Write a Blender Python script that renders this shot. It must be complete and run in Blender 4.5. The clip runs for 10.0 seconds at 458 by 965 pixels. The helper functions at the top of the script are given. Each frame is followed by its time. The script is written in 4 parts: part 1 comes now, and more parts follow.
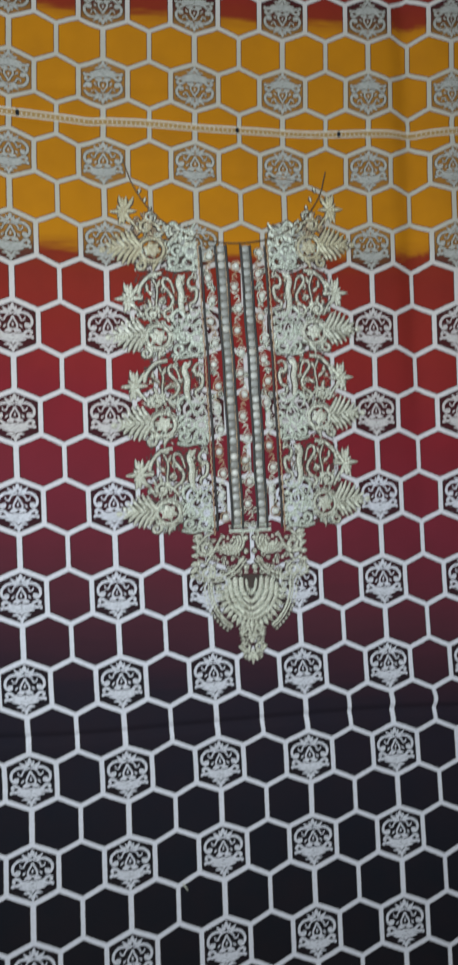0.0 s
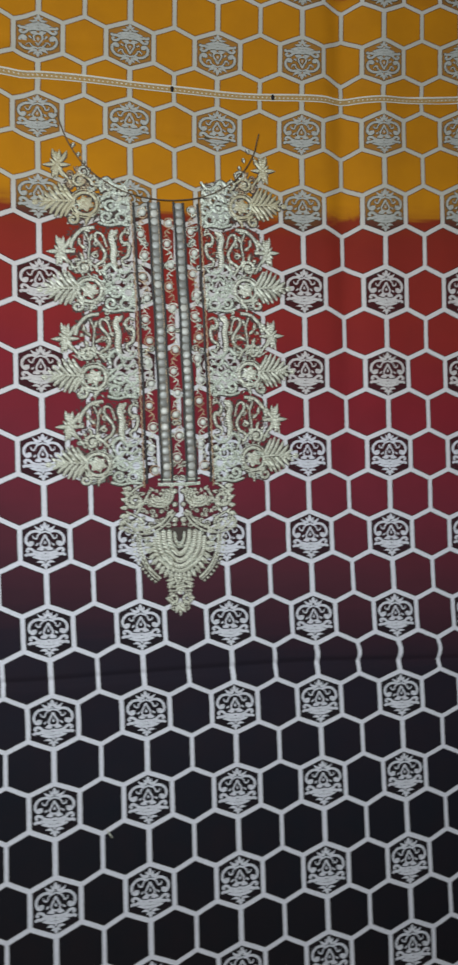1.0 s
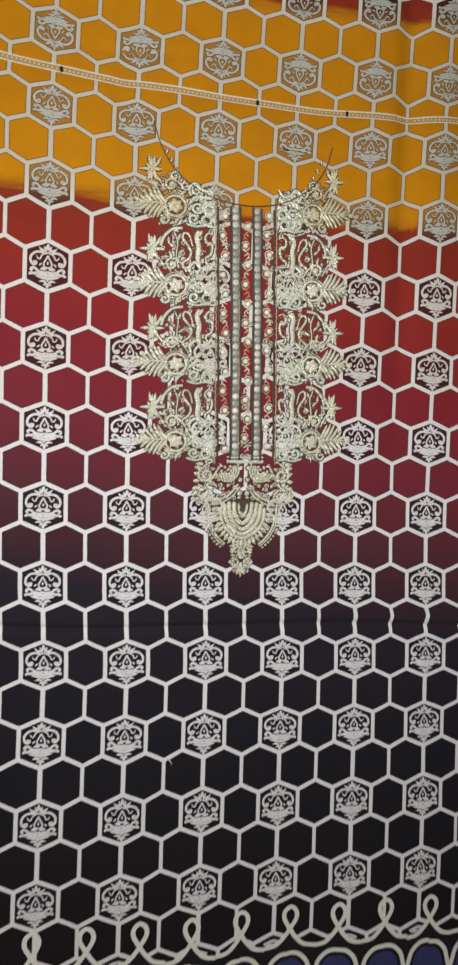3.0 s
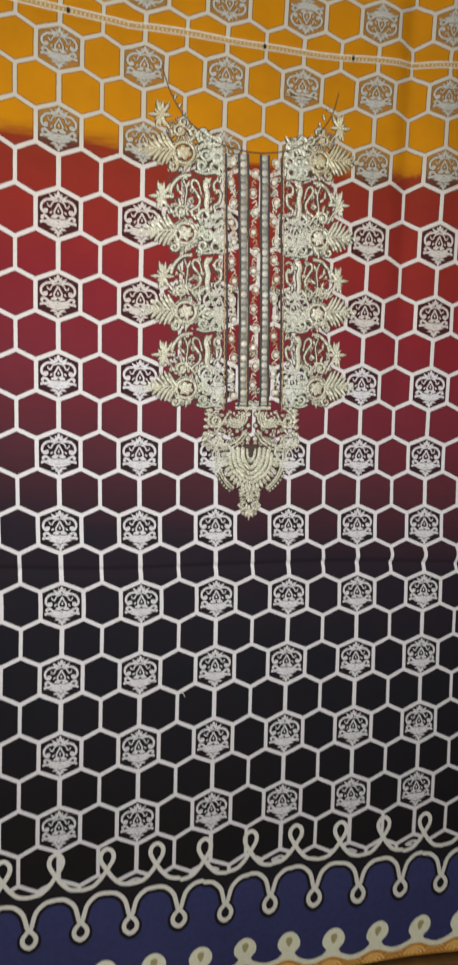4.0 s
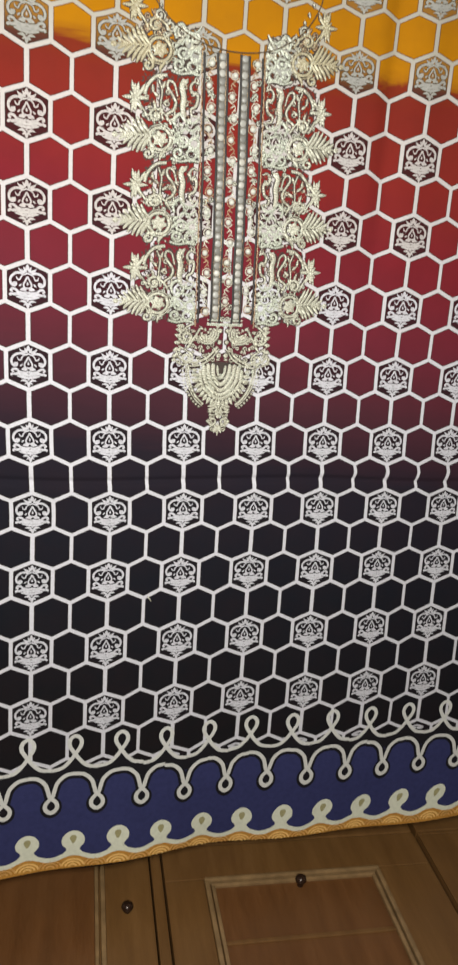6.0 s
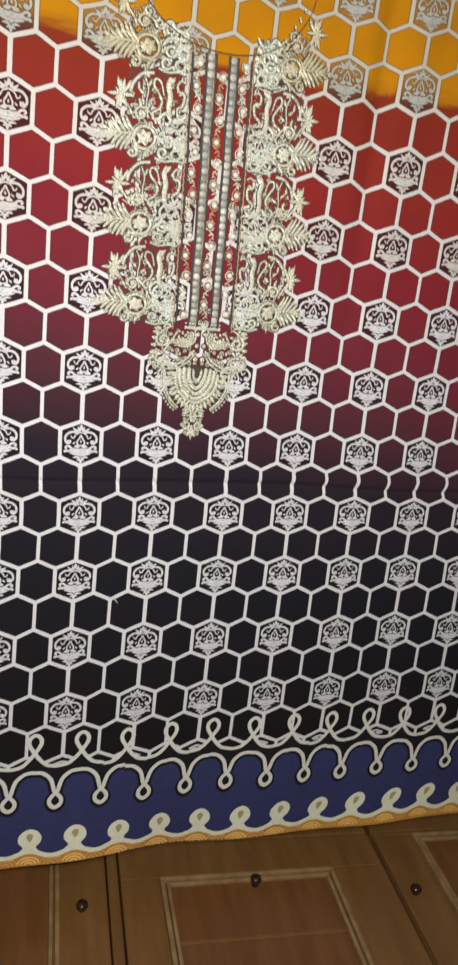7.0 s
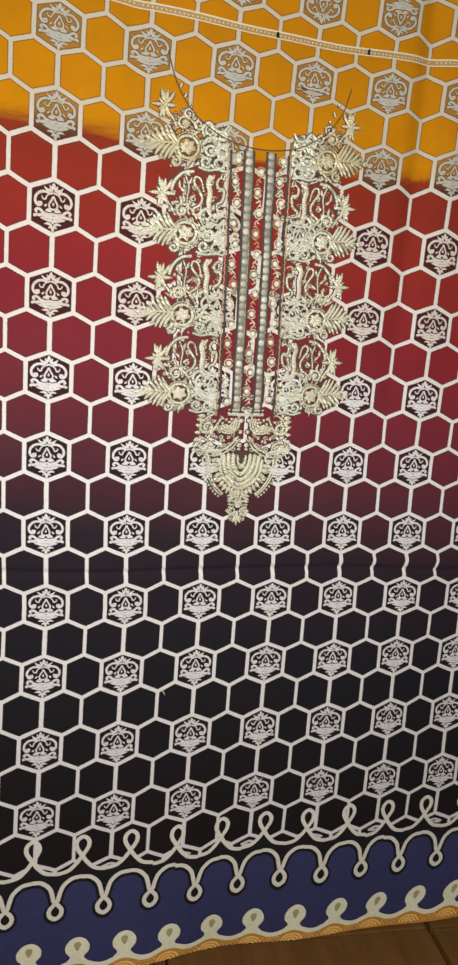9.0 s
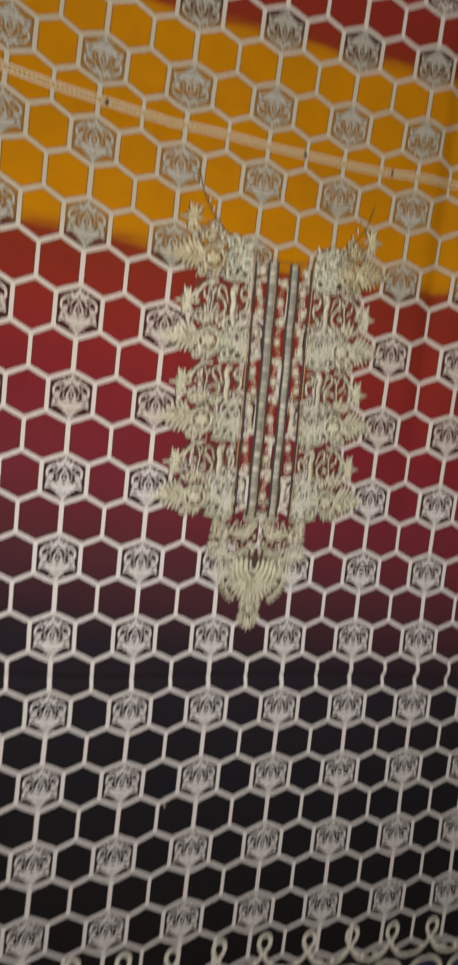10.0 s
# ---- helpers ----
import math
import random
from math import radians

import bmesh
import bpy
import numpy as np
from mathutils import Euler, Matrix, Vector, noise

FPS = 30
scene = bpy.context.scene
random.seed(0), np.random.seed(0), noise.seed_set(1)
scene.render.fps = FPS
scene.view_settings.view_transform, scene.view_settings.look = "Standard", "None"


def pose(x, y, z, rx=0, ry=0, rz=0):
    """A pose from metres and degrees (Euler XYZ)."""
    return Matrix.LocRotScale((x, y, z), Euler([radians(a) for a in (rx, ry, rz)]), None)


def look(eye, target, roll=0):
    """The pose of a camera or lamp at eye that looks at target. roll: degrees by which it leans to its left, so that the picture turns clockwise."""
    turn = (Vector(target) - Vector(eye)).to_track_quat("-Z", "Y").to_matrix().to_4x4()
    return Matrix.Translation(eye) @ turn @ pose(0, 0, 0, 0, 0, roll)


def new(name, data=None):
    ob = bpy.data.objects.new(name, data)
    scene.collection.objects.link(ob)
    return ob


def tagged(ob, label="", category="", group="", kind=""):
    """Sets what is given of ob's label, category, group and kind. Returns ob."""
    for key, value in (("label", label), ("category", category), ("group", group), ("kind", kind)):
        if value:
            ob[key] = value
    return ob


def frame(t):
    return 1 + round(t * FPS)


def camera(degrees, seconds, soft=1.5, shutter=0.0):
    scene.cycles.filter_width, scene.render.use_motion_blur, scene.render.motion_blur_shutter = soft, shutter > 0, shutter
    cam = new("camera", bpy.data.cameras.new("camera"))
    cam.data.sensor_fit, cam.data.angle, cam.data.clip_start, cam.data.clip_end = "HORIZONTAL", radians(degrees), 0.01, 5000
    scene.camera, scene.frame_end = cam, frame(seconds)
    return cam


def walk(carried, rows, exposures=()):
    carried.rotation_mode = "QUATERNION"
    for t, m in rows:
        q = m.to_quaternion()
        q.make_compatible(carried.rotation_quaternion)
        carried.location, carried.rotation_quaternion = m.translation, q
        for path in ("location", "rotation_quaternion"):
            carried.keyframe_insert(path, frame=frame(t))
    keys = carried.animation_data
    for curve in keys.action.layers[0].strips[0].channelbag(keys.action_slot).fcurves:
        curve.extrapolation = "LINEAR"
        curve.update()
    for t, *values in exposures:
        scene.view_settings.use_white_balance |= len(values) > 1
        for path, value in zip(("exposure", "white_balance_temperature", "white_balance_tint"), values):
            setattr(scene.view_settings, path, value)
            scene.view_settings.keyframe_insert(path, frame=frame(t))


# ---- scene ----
cam = camera(33.3, 10.0, soft=2.6, shutter=0.75)
PATH = [
    (0, (-0.114, -0.695, 0.801), (0.19, 1.282, 0.811), -1.2),
    (0.5, (-0.106, -0.696, 0.763), (0.18, 1.284, 0.774), -1.7),
    (1, (-0.082, -0.712, 0.76), (0.307, 1.25, 0.763), -0.4),
    (1.2, (-0.078, -0.708, 0.760), (0.316, 1.255, 0.756), 0.1),
    (1.5, (-0.073, -0.701, 0.761), (0.299, 1.263, 0.698), -1.1),
    (2, (-0.102, -0.716, 0.763), (0.243, 1.254, 0.744), -0.5),
    (2.5, (-0.137, -0.759, 0.782), (0.222, 1.208, 0.723), 1.8),
    (4, (-0.211, -0.807, 0.785), (0.264, 1.119, 0.53), 2.3),
    (4.5, (-0.208, -0.814, 0.787), (0.264, 1.099, 0.441), 3.6),
    (5, (-0.208, -0.824, 0.808), (0.306, 1.066, 0.404), 4.5),
    (6.5, (-0.209, -0.811, 0.828), (0.34, 1.02, 0.239), 4.9),
    (7, (-0.215, -0.805, 0.842), (0.414, 1.005, 0.27), 7.6),
    (7.5, (-0.221, -0.802, 0.862), (0.389, 1.055, 0.442), 7.7),
    (8, (-0.227, -0.798, 0.863), (0.385, 1.068, 0.48), 7.9),
    (8.5, (-0.23, -0.789, 0.86), (0.366, 1.076, 0.4515), 8.6),
    (9, (-0.24, -0.777, 0.864), (0.336, 1.089, 0.434), 5.3),
    (9.5, (-0.251, -0.77, 0.877), (0.311, 1.103, 0.459), 5.9),
    (10, (-0.267, -0.748, 0.901), (0.336, 1.141, 0.637), 7.3),
]
walk(cam, [(t, look(eye, target, roll)) for t, eye, target, roll in PATH],
     [(0.0, -0.20, 5550, 1), (1.0, -0.20, 5700, 2), (1.8, -0.20, 5900, 4), (2.5, 0.0, 6400, 6), (4.0, 0.10, 6550, 7), (4.5, 0.08, 6550, 7), (5.0, 0.14, 6500, 7), (6.5, 0.40, 6500, 7),
      (7.0, 0.37, 6600, 7), (8.5, 0.36, 7000, 8), (9.0, 0.27, 7000, 8), (9.5, 0.0, 7100, 9), (10.0, -0.27, 7300, 9)])

# ---------------------------------------------------------------- light
ROOM_TOP = 2.30
world = bpy.data.worlds.new("room_dark")
scene.world = world
world.use_nodes = True
world.node_tree.nodes["Background"].inputs["Color"].default_value = (0.75, 0.82, 1.0, 1)
world.node_tree.nodes["Background"].inputs["Strength"].default_value = 0.05


def area_lamp(name, eye, target, w, h, watts, colour):
    data = bpy.data.lights.new(name, "AREA")
    data.shape, data.size, data.size_y, data.energy, data.color = "RECTANGLE", w, h, watts, colour
    ob = new(name, data)
    ob.matrix_world = look(eye, target)
    return ob


area_lamp("room_lamp", (-0.24, -0.90, 0.94), (0.0, 0.0, 0.79), 0.22, 0.16, 11.8, (1.0, 0.965, 0.91))


# ---------------------------------------------------------------- materials
class Nodes:
    """Short hand for shader node graphs."""

    def __init__(self, name):
        self.mat = bpy.data.materials.new(name)
        self.mat.use_nodes = True
        self.tree = self.mat.node_tree
        self.bsdf = self.tree.nodes["Principled BSDF"]

    def put(self, socket, value):
        if isinstance(value, bpy.types.NodeSocket):
            self.tree.links.new(value, socket)
        elif isinstance(value, (tuple, list)) and len(value) == 3 and socket.type == "RGBA":
            socket.default_value = (*value, 1)
        else:
            socket.default_value = value

    def math(self, op, a, b=0.0, c=0.0):
        n = self.tree.nodes.new("ShaderNodeMath")
        n.operation = op
        for s, v in zip(n.inputs, (a, b, c)):
            self.put(s, v)
        return n.outputs[0]

    def mix(self, f, a, b, blend="MIX"):
        n = self.tree.nodes.new("ShaderNodeMix")
        n.data_type, n.blend_type = "RGBA", blend
        self.put(n.inputs[0], f), self.put(n.inputs[6], a), self.put(n.inputs[7], b)
        return n.outputs[2]

    def noise(self, scale, detail=3.0, vector=None, rough=0.55):
        n = self.tree.nodes.new("ShaderNodeTexNoise")
        n.inputs["Scale"].default_value, n.inputs["Detail"].default_value = scale, detail
        n.inputs["Roughness"].default_value = rough
        if vector is not None:
            self.put(n.inputs["Vector"], vector)
        return n.outputs["Fac"]

    def coords(self, which="Object", scale=(1, 1, 1)):
        n = self.tree.nodes.new("ShaderNodeTexCoord")
        m = self.tree.nodes.new("ShaderNodeMapping")
        m.inputs["Scale"].default_value = scale
        self.tree.links.new(n.outputs[which], m.inputs["Vector"])
        return m.outputs[0]

    def uv(self, name):
        n = self.tree.nodes.new("ShaderNodeUVMap")
        n.uv_map = name
        s = self.tree.nodes.new("ShaderNodeSeparateXYZ")
        self.tree.links.new(n.outputs[0], s.inputs[0])
        return s.outputs[0], s.outputs[1]

    def ramp(self, f, stops, interp="LINEAR"):
        n = self.tree.nodes.new("ShaderNodeValToRGB")
        n.color_ramp.interpolation = interp
        e = n.color_ramp.elements
        while len(e) < len(stops):
            e.new(0.5)
        for k, (p, c) in zip(e, stops):
            k.position, k.color = p, (*c, 1)
        self.put(n.inputs[0], f)
        return n.outputs[0]

    def span(self, f, a, b, c=0.0, d=1.0):
        n = self.tree.nodes.new("ShaderNodeMapRange")
        self.put(n.inputs[0], f)
        for i, v in enumerate((a, b, c, d)):
            n.inputs[i + 1].default_value = v
        return n.outputs[0]

    def bump(self, h, strength, distance):
        n = self.tree.nodes.new("ShaderNodeBump")
        n.inputs["Strength"].default_value, n.inputs["Distance"].default_value = strength, distance
        self.put(n.inputs["Height"], h)
        self.put(self.bsdf.inputs["Normal"], n.outputs[0])

    def rand(self):
        return self.tree.nodes.new("ShaderNodeObjectInfo").outputs["Random"]

    def done(self, colour, rough=0.6, metal=0.0, spec=0.5, sheen=0.0):
        b = self.bsdf.inputs
        self.put(b["Base Color"], colour), self.put(b["Roughness"], rough)
        self.put(b["Metallic"], metal), self.put(b["Specular IOR Level"], spec), self.put(b["Sheen Weight"], sheen)
        return self.mat


def weave(n, strength=0.25):
    """Fine plain weave relief, about 0.5 mm a thread."""
    def wave(axis):
        w = n.tree.nodes.new("ShaderNodeTexWave")
        w.bands_direction = axis
        w.inputs["Scale"].default_value, w.inputs["Distortion"].default_value = 320.0, 0.6
        n.put(w.inputs["Vector"], n.coords())
        return w.outputs["Fac"]
    h = n.math("ADD", n.math("MULTIPLY", wave("X"), wave("Z")), n.math("MULTIPLY", n.noise(60.0, 4.0, n.coords()), 0.6))
    n.bump(h, strength, 0.0006)


INK, INK_RED = (0.60, 0.592, 0.640), (0.52, 0.485, 0.475)


def mat_print():
    """Ombre cotton with a printed honeycomb net; the print map counts columns and motif rows."""
    n = Nodes("printed_cotton")
    u, w = n.uv("print")
    wob = n.math("MULTIPLY", n.math("SUBTRACT", n.noise(9.0, 5.0, n.coords("Object", (1, 1, 2.5))), 0.5), 0.42)
    streak = n.math("MULTIPLY", n.math("SUBTRACT", n.noise(150.0, 2.0, n.coords("Object", (0.12, 1, 1))), 0.5), 0.22)
    # the dye runs the same way on both sides of the shoulder line
    down = n.math("SUBTRACT", 6.41, n.math("ABSOLUTE", n.math("SUBTRACT", w, 6.41)))
    # the red reaches a little lower on one side
    slant = n.math("MULTIPLY", n.math("MULTIPLY", u, 0.07), n.span(down, 4.5, 3.4))
    dye = n.span(n.math("ADD", n.math("ADD", n.math("ADD", down, slant), n.math("MULTIPLY", wob, 0.5)), streak), -5.0, 6.5)
    stop = lambda row: (row + 5.0) / 11.5
    base = n.ramp(dye, [
        (stop(-4.5), (0.0074, 0.0072, 0.0086)), (stop(-2.0), (0.0084, 0.0094, 0.0144)), (stop(-0.3), (0.0150, 0.0120, 0.0195)),
        (stop(0.7), (0.062, 0.018, 0.027)), (stop(1.8), (0.130, 0.017, 0.029)), (stop(3.0), (0.172, 0.0140, 0.021)), (stop(4.0), (0.200, 0.0185, 0.014)),
        (stop(4.62), (0.182, 0.019, 0.011)), (stop(4.86), (0.185, 0.024, 0.008)), (stop(4.91), (0.33, 0.122, 0.004)),
        (stop(5.05), (0.405, 0.163, 0.002)), (stop(6.4), (0.365, 0.147, 0.002))])
    base = n.mix(n.span(n.noise(30.0, 6.0, n.coords()), 0.3, 0.75, 0.0, 0.16), base, (0.03, 0.012, 0.012))
    # honeycomb net in folded cell coordinates
    u = n.math("ADD", u, n.math("MULTIPLY", n.math("SINE", n.math("MULTIPLY", u, math.pi)), 0.03))
    fx = n.math("ABSOLUTE", n.math("SUBTRACT", u, n.math("ROUND", u)))
    fy = n.math("ABSOLUTE", n.math("SUBTRACT", w, n.math("ROUND", w)))
    slope = n.math("ADD", n.math("SUBTRACT", fy, 0.3075), n.math("MULTIPLY", fx, 0.23))
    d1 = n.math("MULTIPLY", n.math("ABSOLUTE", slope), 0.0745)
    inside = n.math("LESS_THAN", slope, 0.0)
    far = n.math("SUBTRACT", 0.5, fx)
    d2 = n.math("MULTIPLY", n.math("ADD", n.math("MULTIPLY", inside, far), n.math("MULTIPLY", n.math("SUBTRACT", 1.0, inside), fx)), 0.0427)
    d = n.math("MINIMUM", d1, d2)
    d = n.math("ADD", d, n.math("MULTIPLY", n.math("SUBTRACT", n.noise(260.0, 2.0, n.coords()), 0.5), 0.0005))
    # cells that carry a motif are printed on a darker ground
    odd = n.math("GREATER_THAN", n.math("FRACT", n.math("ADD", n.math("MULTIPLY", n.math("ROUND", u), 0.5), 20.0)), 0.25)
    ground = n.math("MULTIPLY", n.math("MULTIPLY", odd, inside), n.math("GREATER_THAN", w, -5.4))
    base = n.mix(n.math("MULTIPLY", ground, n.span(down, 4.7, 5.1, 0.80, 0.42)), base, n.mix(n.span(down, 4.7, 5.1), (0.012, 0.009, 0.011), (0.10, 0.075, 0.045)))
    net = n.math("MULTIPLY", n.span(d, 0.00228, 0.00195), n.math("GREATER_THAN", w, -5.02))
    rim = n.math("MULTIPLY", n.span(d, 0.0034, 0.0027), n.math("GREATER_THAN", w, -5.02))
    base = n.mix(n.math("MULTIPLY", rim, 0.62), base, (0.035, 0.026, 0.022))
    sun = n.span(down, 4.5, 5.3)
    ink = n.mix(sun, n.mix(n.span(down, 0.8, 4.2), INK, INK_RED), (0.38, 0.355, 0.30))
    ink = n.mix(n.span(n.noise(420.0, 2.0, n.coords()), 0.35, 0.7, 0.0, 0.22), ink, (0.33, 0.30, 0.31))
    col = n.mix(net, base, ink)
    weave(n)
    return n.done(col, n.span(n.noise(14.0, 3.0, n.coords()), 0.3, 0.7, 0.80, 0.92), 0.0, 0.11, 0.0)


def mat_cloth_ink(name, colour, dark=0.55, scale=420.0):
    n = Nodes(name)
    dk = tuple(c * dark for c in colour)
    col = n.mix(n.span(n.noise(scale, 2.0, n.coords()), 0.35, 0.72, 0.0, 0.55), colour, dk)
    col = n.mix(n.span(n.noise(25.0, 4.0, n.coords()), 0.35, 0.75, 0.0, 0.25), col, dk)
    weave(n, 0.2)
    return n.done(col, 0.82, 0.0, 0.18, 0.0)


def mat_thread(name, colour, dark, rough=0.42, metal=0.25, twist=900.0):
    n = Nodes(name)
    w = n.tree.nodes.new("ShaderNodeTexWave")
    w.bands_direction = "DIAGONAL"
    w.inputs["Scale"].default_value, w.inputs["Distortion"].default_value = twist / 3, 2.0
    n.put(w.inputs["Vector"], n.coords())
    f = n.math("MULTIPLY", n.noise(480.0, 2.0, n.coords()), w.outputs["Fac"])
    # dark in the twist's grooves: shade between strands put into the colour
    col = n.mix(n.span(f, 0.10, 0.50, 0.90, 0.0), colour, dark)
    col = n.mix(n.span(n.noise(40.0, 3.0, n.coords()), 0.35, 0.7, 0.0, 0.35), col, dark)
    n.bump(w.outputs["Fac"], 0.5, 0.0004)
    return n.done(col, rough, metal, 0.6, 0.0)


def mat_plain(name, colour, rough, metal=0.0, vary=0.25, scale=30.0, coat=0.0):
    n = Nodes(name)
    dk = tuple(c * (1 - vary) for c in colour)
    col = n.mix(n.span(n.noise(scale, 5.0, n.coords()), 0.3, 0.7), colour, dk)
    n.bump(n.noise(scale * 6, 3.0, n.coords()), 0.15, 0.001)
    n.put(n.bsdf.inputs["Coat Weight"], coat)
    return n.done(col, rough, metal)


def mat_sequin():
    n = Nodes("sequin_film")
    col = n.ramp(n.rand(), [(0.0, (0.19, 0.185, 0.17)), (0.3, (0.26, 0.255, 0.235)), (0.6, (0.33, 0.33, 0.31)), (1.0, (0.46, 0.44, 0.39))])
    return n.done(col, 0.38, 0.0)


def mat_wood(name="varnished_wood", tone=1.0, warm=1.0):
    n = Nodes(name)
    dye = lambda r, g, b: (r * tone * 1.05, g * tone * warm, b * tone * warm * 0.9)
    c = n.coords("Object", (14.0, 1.6, 14.0))
    g = n.noise(3.0, 6.0, c, 0.62)
    f = n.noise(40.0, 3.0, c)
    col = n.ramp(n.math("ADD", n.math("MULTIPLY", g, 0.8), n.math("MULTIPLY", f, 0.2)),
                 [(0.25, dye(0.100, 0.048, 0.015)), (0.5, dye(0.155, 0.078, 0.026)), (0.75, dye(0.21, 0.112, 0.042))])
    col = n.mix(n.span(n.noise(7.0, 4.0, n.coords()), 0.45, 0.8, 0.0, 0.5), col, (0.13, 0.062, 0.024))
    n.bump(g, 0.18, 0.002)
    return n.done(col, n.span(f, 0.3, 0.7, 0.34, 0.5), 0.0, 0.5)


M_CLOTH = mat_print()
M_INK = mat_cloth_ink("motif_ink", INK)
M_INK_RED = mat_cloth_ink("motif_ink_on_red", INK_RED)
M_INK_SUN = mat_cloth_ink("motif_ink_on_yellow", (0.36, 0.355, 0.33))
M_OUTLINE = mat_cloth_ink("umber_print", (0.075, 0.050, 0.022), 0.6)
M_PALE = mat_cloth_ink("loop_ink", (0.62, 0.615, 0.585), 0.75)
M_BLACK = mat_cloth_ink("black_print", (0.010, 0.009, 0.012), 0.7)
M_BLUE = mat_cloth_ink("blue_print", (0.032, 0.036, 0.115), 0.7, 160.0)
M_CREAM = mat_cloth_ink("cream_print", (0.68, 0.69, 0.56), 0.8, 200.0)
M_HEART = mat_cloth_ink("olive_print", (0.36, 0.33, 0.17), 0.7, 200.0)
M_ORANGE = mat_cloth_ink("orange_print", (0.50, 0.235, 0.045), 0.7, 200.0)
M_ORANGE_PALE = mat_cloth_ink("pale_orange_print", (0.80, 0.50, 0.17), 0.85, 200.0)
M_TAPE = mat_cloth_ink("slate_tape", (0.185, 0.172, 0.148), 0.5)
M_SEAM = mat_cloth_ink("seam_tape", (0.50, 0.47, 0.40), 0.8)
M_GREY = mat_cloth_ink("washed_grey_print", (0.30, 0.19, 0.07), 0.85)
M_THREAD = mat_thread("ivory_silk_thread", (0.85, 0.85, 0.72), (0.16, 0.145, 0.095), 0.34, 0.0)
M_THREAD2 = mat_thread("mint_silk_thread", (0.78, 0.82, 0.71), (0.16, 0.165, 0.120), 0.34, 0.0)
M_SHEER = mat_thread("pale_gold_thread", (0.62, 0.59, 0.42), (0.20, 0.15, 0.07), 0.4, 0.0)
M_GOLD = mat_thread("dull_gold_thread", (0.52, 0.38, 0.22), (0.16, 0.09, 0.05), 0.4, 0.2)
# dark brown outline; its colour also stands in for shade between the threads
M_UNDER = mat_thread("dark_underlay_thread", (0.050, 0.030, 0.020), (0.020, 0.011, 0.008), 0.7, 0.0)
M_NECK = mat_thread("brown_neck_thread", (0.110, 0.058, 0.016), (0.045, 0.024, 0.010), 0.7, 0.0)
M_CORD = mat_thread("black_cord", (0.020, 0.016, 0.014), (0.006, 0.005, 0.005), 0.6, 0.0)
M_PEARL = mat_plain("pearl", (0.62, 0.62, 0.55), 0.30, 0.0, 0.15, 200.0, 0.5)
M_SEQUIN = mat_sequin()
M_WOOD = mat_wood()
M_PANEL = mat_wood("orange_varnished_panel", 0.88, 0.84)
M_KNOB = mat_plain("dark_bronze", (0.040, 0.020, 0.012), 0.25, 0.3)
M_MOULD = mat_plain("pale_worn_varnish", (0.30, 0.185, 0.085), 0.26, 0.0, 0.4, 40.0)
M_WALL = mat_plain("cream_wall_paint", (0.62, 0.57, 0.48), 0.8, 0.0, 0.08, 6.0)
M_CEIL = mat_plain("white_ceiling_paint", (0.78, 0.77, 0.74), 0.85, 0.0, 0.05, 5.0)
M_FLOOR = mat_plain("grey_floor_tile", (0.36, 0.33, 0.30), 0.4, 0.0, 0.15, 8.0)


# ---------------------------------------------------------------- mesh helpers
def mesh_object(name, verts, faces, material, parent=None, label="", smooth=True):
    me = bpy.data.meshes.new(name)
    me.from_pydata([tuple(v) for v in verts], [], faces)
    me.update()
    if smooth:
        me.polygons.foreach_set("use_smooth", [True] * len(me.polygons))
    me.materials.append(material)
    ob = new(name, me)
    ob.parent = parent
    return tagged(ob, label)


def part(name, bm, material, parent=None, label=""):
    me = bpy.data.meshes.new(name)
    bmesh.ops.recalc_face_normals(bm, faces=bm.faces)
    bm.to_mesh(me)
    bm.free()
    me.materials.append(material)
    ob = new(name, me)
    ob.parent = parent
    return tagged(ob, label)


def block(x0, x1, y0, y1, z0, z1, bevel=0.0):
    bm = bmesh.new()
    bmesh.ops.create_cube(bm, size=1, matrix=Matrix.LocRotScale(((x0 + x1) / 2, (y0 + y1) / 2, (z0 + z1) / 2), None, (x1 - x0, y1 - y0, z1 - z0)))
    if bevel:
        bmesh.ops.bevel(bm, geom=bm.edges[:], offset=bevel, segments=2, affect="EDGES", profile=0.6)
    return bm


# ---------------------------------------------------------------- the hanging cloth as a surface
ROW_Z = (0.036, 0.122, 0.209, 0.2967, 0.3835, 0.4705, 0.5500, 0.6308, 0.7106, 0.7905, 0.8699, 0.9485, 1.0255, 1.0968, 1.1690, 1.2400, 1.3110, 1.3820, 1.4530, 1.5240)
ROW_W = tuple(range(-7, 13))
MID_W, MID_X = (-7, -4, -1, 0, 1, 3, 6, 8, 12), (0.0300, 0.0266, 0.0218, 0.0172, 0.0143, 0.0112, 0.0088, 0.0110, 0.0130)
PITCH_W, PITCH_X = (-7, -4, -1, 1, 8, 12), (0.0436, 0.0432, 0.0421, 0.0417, 0.0413, 0.0408)
CREASE_Z, SEAM_Z, WALL_Y = 0.584, 1.1295, 0.24


def bell(v, mid, width):
    return np.exp(-((v - mid) / width) ** 2)


